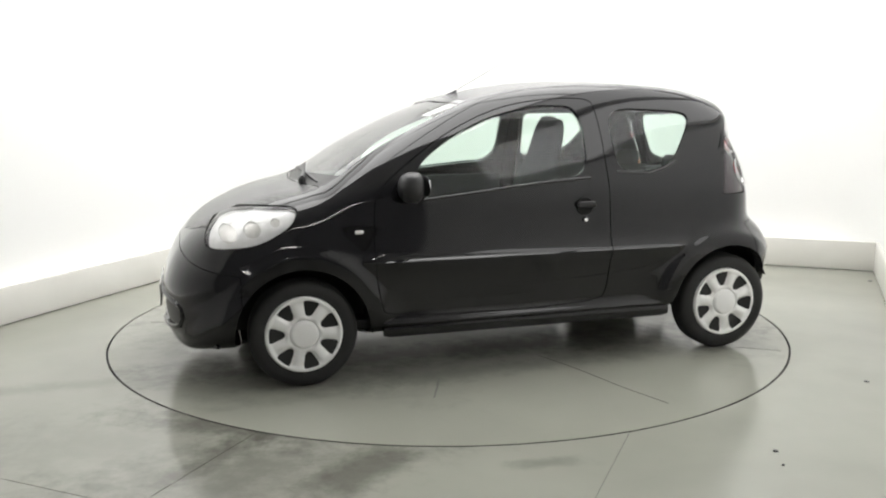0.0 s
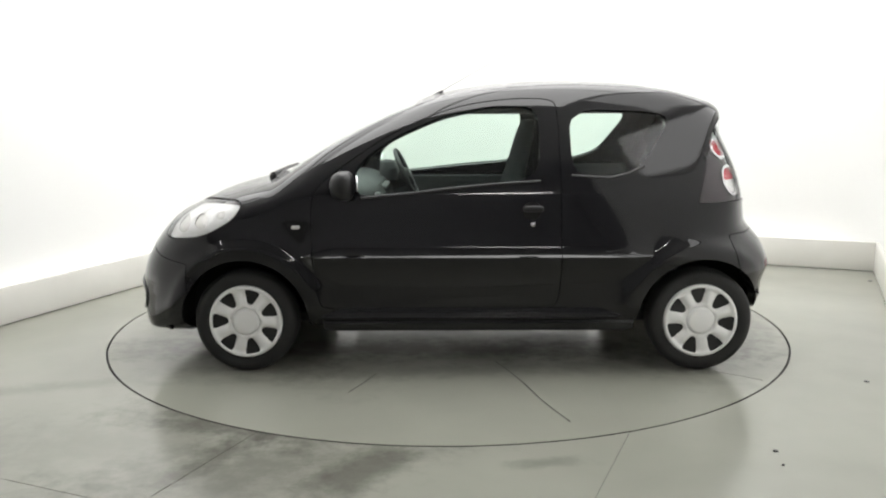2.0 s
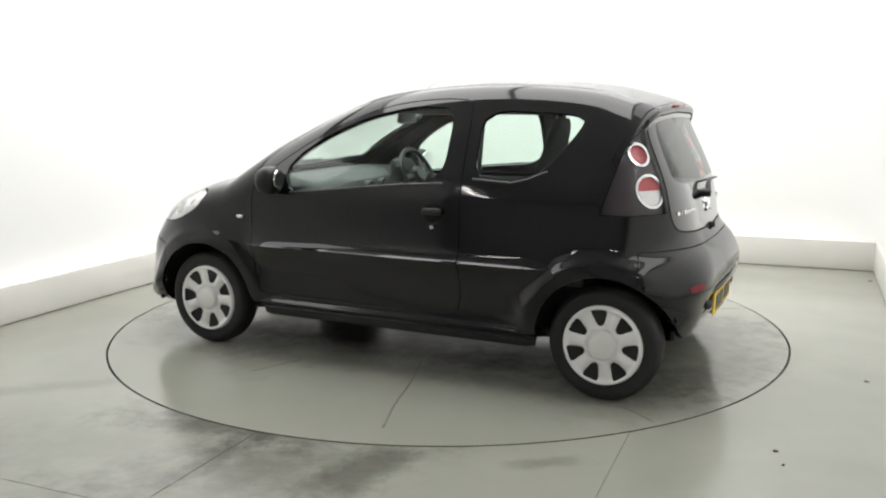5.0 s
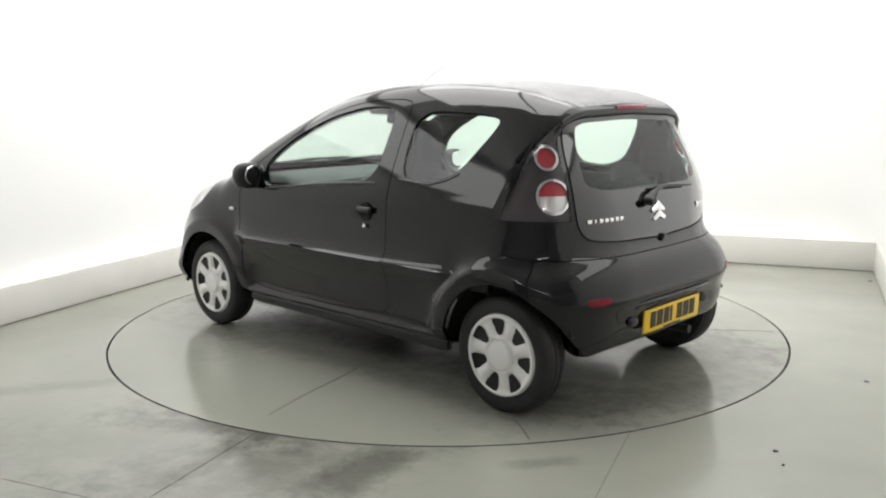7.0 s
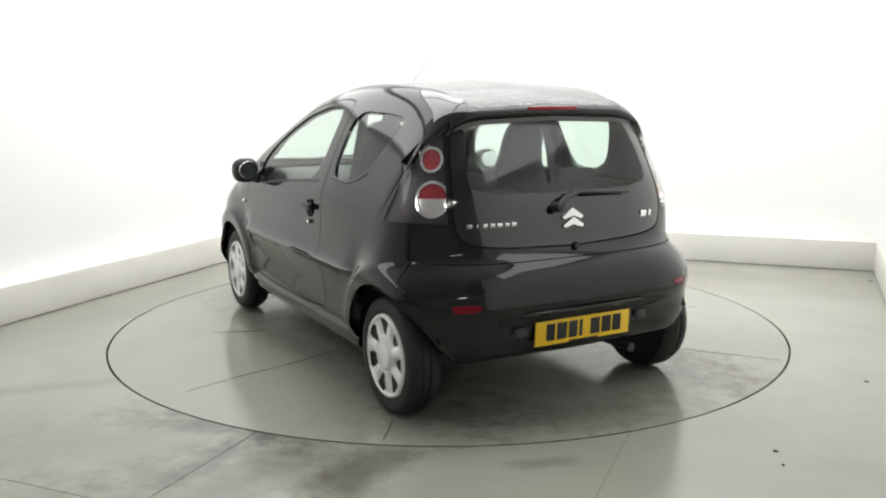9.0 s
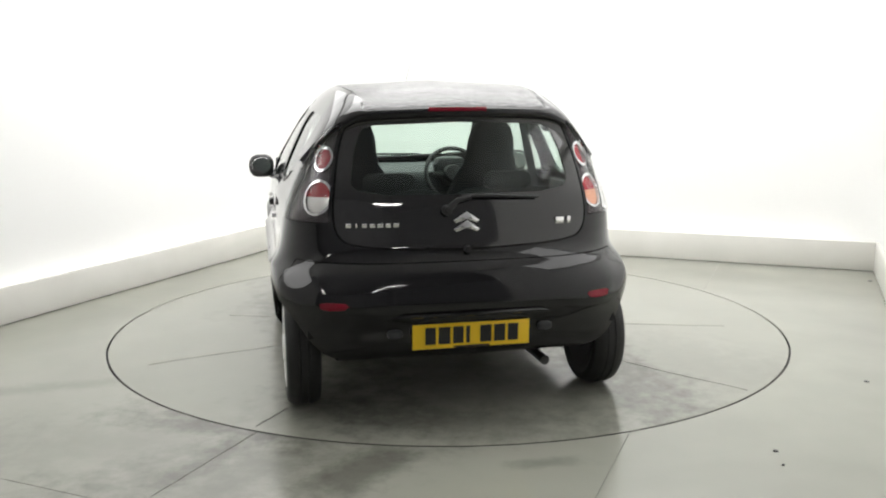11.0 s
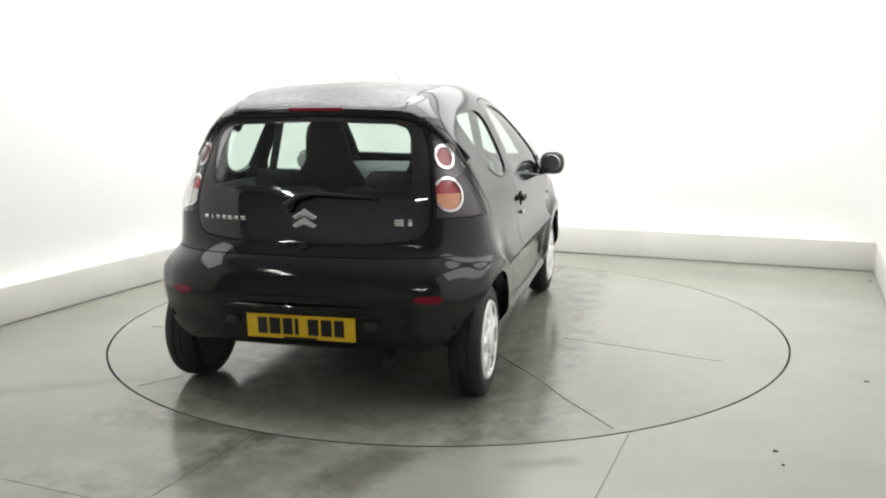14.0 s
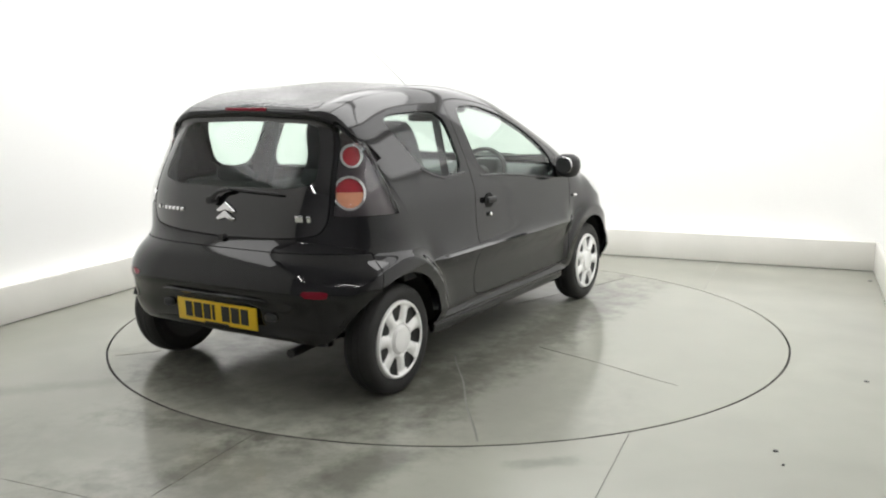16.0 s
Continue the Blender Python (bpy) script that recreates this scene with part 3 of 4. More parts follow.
def car_sheet():
    """The whole left half of the body as one smooth sheet."""
    c = catmull(OUTLINE, 0.022)
    q = np.linspace(0, 1, 46)
    r = np.concatenate([[0, 0.006, 0.012], 0.018 + 0.702 * q[:-1], 1 - 0.28 * np.cos(np.linspace(0, 1, 34) * math.pi / 2)])
    sx = np.clip(c[:, 0], SPINE_X0, SPINE_X1)
    px = sx[:, None] + r[None] * (c[:, 0] - sx)[:, None]
    pz = SPINE_Z + r[None] * (c[:, 1] - SPINE_Z)[:, None]
    n = c[:, 2][:, None]
    y = half_width(px, pz) * np.maximum(0, 1 - r[None] ** n) ** (1 / n)
    # a slight crown across the roof, screen and bonnet
    k = np.clip((c[:, 1] - 0.75) / 0.25, 0, 1)[:, None] * np.clip((c[:, 0] + 1.45) / 0.3, 0, 1)[:, None]
    pz = pz - 0.022 * k * r[None] ** 6 * (y / 0.6) ** 2
    grid = np.stack([px, y, pz], -1)
    nt, nr = px.shape
    verts, index = [], {}
    ids = np.zeros((nt, nr), int)
    for i in range(nt):
        for j in range(nr):
            k = (*np.round(grid[i, j], 4), j == 0 and c[i, 1] > SPINE_Z and abs(grid[i, j][0] + 0.03) < 0.78)   # the crease stays sharp
            if k not in index:
                index[k] = len(verts)
                verts.append(grid[i, j])
            ids[i, j] = index[k]
    faces = []
    for i in range(nt):
        i2 = (i + 1) % nt
        for j in range(nr - 1):
            p = [ids[i, j], ids[i, j + 1], ids[i2, j + 1], ids[i2, j]]
            p = [a for k, a in enumerate(p) if a != p[k - 1]]
            if len(set(p)) > 2:
                faces.append(p)
    v = np.array(verts)
    nrm = np.zeros_like(v)
    for p in faces:
        a = np.cross(v[p[1]] - v[p[0]], v[p[2]] - v[p[0]])
        if len(p) == 4:
            a = a + np.cross(v[p[2]] - v[p[0]], v[p[3]] - v[p[0]])
        for k in p:
            nrm[k] += a
    out = nrm[np.argmax(v[:, 1])][1]
    if out < 0:
        nrm = -nrm
        faces = [list(reversed(p)) for p in faces]
    nrm[v[:, 1] < 1e-4, 1] = 0
    nrm /= np.linalg.norm(nrm, axis=1)[:, None] + 1e-12
    return Sheet(verts, nrm), faces


DOOR = chaikin([(0.818, 0.86), (0.812, 0.577), (0.79, 0.40), (0.755, 0.315), (-0.40, 0.315), (-0.452, 0.40), (-0.450, 0.70), (-0.445, 1.0), (-0.44, 1.36), (-0.40, 1.395),
                (-0.187, 1.397), (0.10, 1.356), (0.389, 1.238), (0.624, 1.087), (0.79, 0.96)], 2)
DOOR_WIN = chaikin([(0.52, 0.912), (0.1, 0.958), (-0.338, 0.992), (-0.346, 1.355), (-0.1, 1.362), (0.157, 1.308), (0.386, 1.212), (0.53, 1.115), (0.60, 1.03), (0.575, 0.93)], 2, 0.18)
QUARTER = chaikin([(-0.497, 1.345), (-0.505, 1.022), (-0.704, 1.005), (-0.86, 1.06), (-1.02, 1.285), (-0.96, 1.325)], 2, 0.18)
TAILGATE = chaikin([(0.48, 1.322), (0.535, 1.18), (0.572, 0.95), (0.57, 0.84), (0.52, 0.772), (0.0, 0.745), (-0.52, 0.772), (-0.57, 0.84), (-0.572, 0.95), (-0.535, 1.18), (-0.48, 1.322)], 2, 0.2)
PANE = chaikin([(0.42, 1.298), (0.47, 1.18), (0.50, 0.985), (-0.50, 0.985), (-0.47, 1.18), (-0.42, 1.298)], 2, 0.16)
HEAD = chaikin([(1.615, 0.685), (1.605, 0.77), (1.52, 0.85), (1.372, 0.884), (1.165, 0.892), (1.215, 0.795), (1.379, 0.71)], 2, 0.2)
RECESS = [(0.385, 0.485), (0.40, 0.45), (0.37, 0.33), (0.35, 0.315), (-0.35, 0.315), (-0.37, 0.33), (-0.40, 0.45), (-0.385, 0.485)]


def tail_front(z):
    return np.interp(z, [0.86, 1.19, 1.32], [-1.135, -1.222, -1.30])


def tail_edge(z):
    return np.interp(z, [0.84, 0.95, 1.18, 1.322], [0.572, 0.572, 0.535, 0.485])


REAR = {}


def rear_x(y, z):
    """How far back the tail reaches at a place across and up."""
    v = REAR["v"]
    d = np.hypot(v[:, 1] - abs(y), v[:, 2] - z)
    i = np.argsort(d)[:4]
    w = 1 / (d[i] + 1e-4)
    return float((v[i, 0] * w).sum() / w.sum())


def front_x(y, z):
    """How far forward the nose reaches at a place across and up."""
    v = REAR["nose"]
    d = np.hypot(v[:, 1] - abs(y), v[:, 2] - z)
    i = np.argsort(d)[:4]
    w = 1 / (d[i] + 1e-4)
    return float((v[i, 0] * w).sum() / w.sum())


def chaikin_open(points):
    p = [np.array(a, float) for a in points]
    for _ in range(2):
        p = [p[0]] + [q for a, b in zip(p, p[1:]) for q in (a * 0.75 + b * 0.25, a * 0.25 + b * 0.75)] + [p[-1]]
    return [(float(a[0]), float(a[1])) for a in p]


def runs(polys):
    """Faces sorted into groups that hang together."""
    root = {}

    def find(i):
        while root.setdefault(i, i) != i:
            i = root[i]
        return i

    for p in polys:
        for i in p[1:]:
            root[find(i)] = find(p[0])
    out = collections.defaultdict(list)
    for p in polys:
        out[find(p[0])].append(p)
    return list(out.values())


def build_body(car):
    sheet, faces = car_sheet()
    v = np.array(sheet.v)
    REAR["v"] = v[v[:, 0] < -1.15]
    REAR["nose"] = v[v[:, 0] > 1.3]
    gap = 0.0025
    lines = []

    def arch(p):
        d = np.minimum(np.hypot(p[:, 0] - WHEEL_X, p[:, 2] - WHEEL_Z), np.hypot(p[:, 0] + WHEEL_X, p[:, 2] - WHEEL_Z)) - ARCH_R
        return np.maximum(d, 0.50 - p[:, 1])

    def shrink(f, g):
        return lambda p: f(p) + g

    def carve(polys, f, g=gap):
        """Inside, outside; the thin gap between falls away."""
        big, rest = sheet.cut(polys, shrink(f, -g))
        small, line = sheet.cut(big, shrink(f, g))
        lines.append(line)
        return small, rest

    _, faces = sheet.cut(faces, arch)
    door, faces = carve(faces, lambda p: np.maximum(sd_poly(p[:, 0], p[:, 2], DOOR), 0.45 - p[:, 1]))
    pane, door = sheet.cut(door, lambda p: sd_poly(p[:, 0], p[:, 2], DOOR_WIN))
    quarter, faces = sheet.cut(faces, lambda p: np.maximum(sd_poly(p[:, 0], p[:, 2], QUARTER), 0.3 - p[:, 1]))
    gate, faces = carve(faces, lambda p: np.maximum(sd_poly(p[:, 1], p[:, 2], TAILGATE), p[:, 0] + 1.0), 0.004)
    rear_pane, gate = sheet.cut(gate, lambda p: sd_poly(p[:, 1], p[:, 2], PANE))
    tail, faces = carve(faces, lambda p: np.maximum.reduce([p[:, 0] - tail_front(p[:, 2]), 0.872 - p[:, 2], p[:, 2] - 1.30, tail_edge(p[:, 2]) + 0.018 - p[:, 1]]), 0.002)
    # round lamps behind the clear tail light
    lamps, rest = [], tail
    for cx, cy, cz, rad, colours in ((-1.268, 0.598, 1.143, 0.054, (TAIL_RED, TAIL_RED)), (-1.332, 0.630, 0.978, 0.078, (TAIL_RED, None))):
        far = lambda p: np.hypot((p[:, 0] - cx) * 0.62 + (p[:, 1] - cy) * 0.78, p[:, 2] - cz)
        disc, rest = sheet.cut(rest, lambda p: far(p) - rad)
        lens, ring = sheet.cut(disc, lambda p: far(p) - rad + 0.011)
        low, high = sheet.cut(lens, lambda p: p[:, 2] - cz - 0.006 * (rad > 0.06))
        lamps.append(("bezel", ring, CHROME, -0.008, "chrome ring"))
        lamps.append(("lamp", high, colours[0], -0.018, "red lens of the lamp"))
        lamps.append(("lamp", low, colours[1], -0.018, "lower lens of the lamp"))
    lamps.append(("housing", rest, LAMP_H, -0.022, "dark grey housing"))
    head, faces = carve(faces, lambda p: np.maximum.reduce([sd_poly(p[:, 0], p[:, 2], HEAD), 0.30 - p[:, 1]]), 0.003)
    screen, faces = sheet.cut(faces, lambda p: np.maximum.reduce([p[:, 0] - (1.045 - 0.28 * p[:, 1] ** 2), 0.31 - 0.12 * p[:, 1] ** 2 - p[:, 0], p[:, 1] - np.interp(p[:, 0], [0.3, 1.0], [0.495, 0.60]), 0.8 - p[:, 2]]))
    scuttle, faces = sheet.cut(faces, lambda p: np.maximum.reduce([p[:, 0] - (1.135 - 0.28 * p[:, 1] ** 2), 0.98 - 0.28 * p[:, 1] ** 2 - p[:, 0], p[:, 1] - 0.60, 0.8 - p[:, 2]]))
    roof, faces = carve(faces, lambda p: np.maximum.reduce([p[:, 0] - 0.25, -1.30 - p[:, 0], p[:, 1] - np.interp(p[:, 0], [-1.2, -0.9, 0.2], [0.42, 0.455, 0.49]), 1.2 - p[:, 2]]), 0.002)
    bonnet, faces = carve(faces, lambda p: np.maximum.reduce([p[:, 0] - (1.705 - 0.5 * p[:, 1] ** 2), 1.14 - 0.28 * p[:, 1] ** 2 - p[:, 0], p[:, 1] - 0.585, 0.66 - p[:, 2]]))
    fog, faces = sheet.cut(faces, lambda p: np.maximum(sd_poly(p[:, 1], p[:, 2], chaikin([(0.525, 0.553), (0.525, 0.523), (0.645, 0.518), (0.655, 0.553)], 2, 0.2)), p[:, 0] + 1.3))
    recess, faces = sheet.cut(faces, lambda p: np.maximum(sd_poly(p[:, 1], p[:, 2], RECESS), p[:, 0] + 1.3))
    rear, faces = carve(faces, lambda p: np.maximum(p[:, 2] - 0.705 + 0.0 * p[:, 1], p[:, 0] + 1.36 - 0.25 * np.maximum(0, p[:, 2] - 0.5)), 0.002)
    grille, faces = sheet.cut(faces, lambda p: np.maximum.reduce([abs(p[:, 2] - 0.355) - 0.085 + 0.05 * abs(p[:, 1]), abs(p[:, 1]) - 0.60, 1.5 - p[:, 0]]))
    front, faces = carve(faces, lambda p: np.maximum(p[:, 2] - 0.675 + 0.06 * (p[:, 1] / 0.6) ** 2, 1.46 - p[:, 0]), 0.002)

    sheet.panel("body", faces, PAINT, car, both=True, depth=0.02, label="glossy black painted body shell")
    for line in [run for line in lines for run in runs(line) if len(run) > 8]:
        for side in (1, -1):
            sheet.panel("shut_line", line, DARK, car, side, depth=0.0, offset=-0.007, label="dark shut line between panels")
    for side in (1, -1):
        d = sheet.panel("door", door, PAINT, car, side, depth=0.03)
        sheet.panel("window", pane, GLASS, d, side, depth=0.004, offset=-0.008, label="green-tinted side window")
        sheet.panel("quarter_window", quarter, GLASS, car, side, depth=0.004, offset=-0.008, label="green-tinted rear side window")
        tl = sheet.panel("tail_light", tail, CLEAR, car, side, depth=0.012, offset=0.008, label="clear tail light with round lamps inside")
        sheet.panel("backing", tail, DARK, tl, side, depth=0.0, offset=-0.045, label="dark trim behind the lamps")
        for name, polys, mat, off, label in lamps:
            sheet.panel(name, polys, mat or (LENS_W if side > 0 else AMBER), tl, side, depth=0.004 if name != "housing" else 0.0, offset=off, label=label)
        hl = sheet.panel("headlight", head, CLEAR, car, side, depth=0.004, label="clear almond-shaped headlight")
        bowls, shell = [], head
        for bx, bz, br in ((1.515, 0.772, 0.042), (1.40, 0.795, 0.040), (1.29, 0.83, 0.022)):
            bowl, shell = sheet.cut(shell, lambda p: np.hypot(p[:, 0] - bx, p[:, 2] - bz) - br)
            sheet.panel("headlamp_bowl", bowl, BOWL, hl, side, depth=0.006, offset=-0.024, label="grey round lamp bowl")
        sheet.panel("reflector", shell, LAMP_G, hl, side, depth=0.0, offset=-0.02, label="silvery reflector")
        sheet.panel("fog_light", fog, RED, car, side, depth=0.01, offset=0.002, label="small dark red rear fog light")
    tg = sheet.panel("tailgate", gate, FRIT, car, both=True, depth=0.012, label="black glass tailgate")
    sheet.panel("rear_window", rear_pane, GLASS, tg, both=True, depth=0.004, offset=-0.001, label="green-tinted rear window")
    sheet.panel("windscreen", screen, GLASS, car, both=True, depth=0.004, offset=-0.004, label="green-tinted windscreen")
    sheet.panel("bonnet", bonnet, WET, car, both=True, depth=0.02, label="wet black bonnet")
    sheet.panel("roof", roof, WET, car, both=True, depth=0.008, label="wet black roof panel with water drops")
    sheet.panel("scuttle", scuttle, PLASTIC, car, both=True, depth=0.01, offset=-0.006, label="black plastic scuttle panel")
    sheet.panel("rear_bumper", rear, PAINT, car, both=True, depth=0.045, label="glossy black rear bumper")
    sheet.panel("plate_recess", recess, PLASTIC, car, both=True, depth=0.0, offset=-0.003, label="black plastic panel behind the number plate")
    sheet.panel("front_bumper", front, PAINT, car, both=True, depth=0.02)
    sheet.panel("grille", grille, PLASTIC, car, both=True, depth=0.02, offset=-0.015)


def build_wheel(car, x, side):
    w = new("wheel")
    w.parent = car
    w.matrix_basis = pose(x, side * 0.715, WHEEL_Z, 0, 0, 0 if side > 0 else 180) @ pose(0, 0, 0, 0, 9 + 13 * x, 0)
    R = 0.267
    part("tyre", lathe([(0.188, 0.062), (0.196, 0.072), (0.222, 0.078), (0.246, 0.073), (0.259, 0.062), (0.264, 0.045), (R, 0.04), (R, 0.022), (0.262, 0.02), (0.262, 0.016), (R, 0.014), (R, -0.014),
                        (0.262, -0.016), (0.262, -0.02), (R, -0.022), (R, -0.04), (0.262, -0.05), (0.25, -0.072), (0.22, -0.078), (0.188, -0.062)], 72, "y"), RUBBER, w)
    part("rim", lathe([(0.186, 0.060), (0.18, 0.035), (0.172, 0.02), (0.17, -0.06), (0.18, -0.07), (0.0, -0.07)], 48, "y"), STEEL, w, "dark steel rim behind the cover")
    # wheel cover: seven broad spokes round a plain hub
    rr = [0.0, 0.02, 0.04, 0.06, 0.066, 0.07, 0.074, 0.08, 0.09, 0.1, 0.115, 0.13, 0.145, 0.155, 0.162, 0.168, 0.174, 0.18, 0.186, 0.190, 0.192]
    na = 126
    verts, faces = [], []
    ids = []
    for r in rr:
        row = []
        for i in range(na if r else 1):
            a = 2 * math.pi * i / na
            spoke = 0.5 + 0.5 * math.cos(7 * a)
            y = np.interp(r, [0, 0.05, 0.066, 0.070, 0.074, 0.080, 0.12, 0.16, 0.176, 0.188, 0.192], [0.084, 0.083, 0.081, 0.068, 0.070, 0.078, 0.080, 0.073, 0.081, 0.077, 0.060])
            if 0.08 <= r <= 0.170:
                y -= 0.036 * (1 - spoke) ** 1.3 * math.sin((r - 0.08) / 0.092 * math.pi) ** 0.8
            row.append(len(verts))
            verts.append((r * math.cos(a), y, r * math.sin(a)))
        ids.append(row)
    for a, b in zip(ids, ids[1:]):
        for i in range(na):
            j = (i + 1) % na
            faces.append([a[0], b[j], b[i]] if len(a) == 1 else [a[i], a[j], b[j], b[i]])
    v = np.array(verts)
    nrm = np.zeros_like(v)
    for p in faces:
        c = np.cross(v[p[1]] - v[p[0]], v[p[2]] - v[p[0]])
        for k in p:
            nrm[k] += c
    if nrm[0][1] < 0:
        nrm, faces = -nrm, [list(reversed(p)) for p in faces]
    nrm /= np.linalg.norm(nrm, axis=1)[:, None]
    s = Sheet(verts, nrm)

    def hole(p):
        a, r = np.arctan2(p[:, 2], p[:, 0]), np.hypot(p[:, 0], p[:, 2])
        k = (a / (2 * math.pi) * 7) % 1.0 - 0.5
        t = k * 2 * math.pi / 7 * r
        half = np.interp(r, [0.104, 0.118, 0.15, 0.170], [0.010, 0.021, 0.036, 0.038])
        return np.maximum.reduce([abs(t) - half, r - 0.171, 0.104 + 0.15 * abs(t) - r])

    _, faces = s.cut(faces, hole)
    s.panel("wheel_cover", faces, SILVER, w, depth=0.016, weld=True, label="silver seven-spoke plastic wheel cover")
    part("centre_cap", lathe([(0.0, 0.089), (0.052, 0.0875), (0.060, 0.085), (0.062, 0.080)], 36, "y"), SILVER, w)
    return w


def build_car():
    car = new("car")
    tagged(car, "glossy black three-door hatchback with silver wheel covers on the turntable", "car")
    build_body(car)
    for x in (WHEEL_X, -WHEEL_X):
        for side in (1, -1):
            build_wheel(car, x, side)
            a = np.linspace(-0.08, math.pi + 0.08, 30) if x > 0 else np.linspace(-0.06, math.pi - 0.35, 30)
            vs, fs = [], []
            for t in a:
                for y in (0.765 if x > 0 or t < 1.6 else 0.70, 0.50):
                    vs.append((x + 0.345 * math.cos(t), side * y, WHEEL_Z + 0.345 * math.sin(t)))
            for i in range(len(a) - 1):
                fs.append((2 * i, 2 * i + 1, 2 * i + 3, 2 * i + 2))
            fs.append([2 * i + 1 for i in range(len(a))])
            mesh_ob("wheel_arch_liner", vs, fs, DARK, car, "black wheel arch liner", smooth=False)
    return car


car = build_car()

# ---- smaller parts of the car ----
def loft(sections, steps=24, power=3.0):
    """Rounded cushions: (x, z, half width, half depth) stacked, closed at both ends; depth lies along x."""
    bm = bmesh.new()
    rings = []
    for x, z, w, d, *dy in sections:
        ring = []
        for i in range(steps):
            a = 2 * math.pi * i / steps
            c, s = math.cos(a), math.sin(a)
            k = (abs(c) ** power + abs(s) ** power) ** (-1 / power)
            ring.append(bm.verts.new((x + d * k * c, w * k * s, z)))
        rings.append(ring)
    for a, b in zip(rings, rings[1:]):
        for i in range(steps):
            bm.faces.new((a[i], a[(i + 1) % steps], b[(i + 1) % steps], b[i]))
    bm.faces.new(rings[0])
    bm.faces.new(rings[-1])
    return bm


def moved(bm, m):
    bm.transform(m)
    return bm


def front_seat(parent, y, slide):
    s = new("front_seat")
    s.parent = parent
    s.matrix_basis = pose(slide, y, 0)
    s["label"] = "dark grey fabric bucket seat"
    b = loft([(-0.30, 0.42, 0.19, 0.05), (-0.33, 0.47, 0.225, 0.075), (-0.36, 0.60, 0.235, 0.075), (-0.40, 0.75, 0.235, 0.065), (-0.44, 0.88, 0.225, 0.06), (-0.475, 0.98, 0.185, 0.055),
              (-0.49, 1.04, 0.145, 0.052), (-0.505, 1.10, 0.132, 0.05), (-0.525, 1.18, 0.125, 0.047), (-0.54, 1.24, 0.105, 0.042), (-0.548, 1.275, 0.075, 0.03), (-0.55, 1.283, 0.03, 0.012)])
    part("backrest", b, FABRIC, s)
    b = box((0.50, 0.46, 0.15), (-0.08, 0, 0.44), (0, -8, 0), 0.05, 3)
    part("cushion", b, FABRIC, s)
    part("runner", box((0.4, 0.36, 0.16), (-0.08, 0, 0.30), bevel=0.01), PLASTIC, s)


def chevron(y0, z0, w, h, t):
    """An upward chevron outline in the rear plane."""
    return [(y0 - w, z0), (y0, z0 + h), (y0 + w, z0), (y0 + w - t * 0.7, z0 - t * 0.55), (y0, z0 + h - t * 1.3), (y0 - w + t * 0.7, z0 - t * 0.55)]


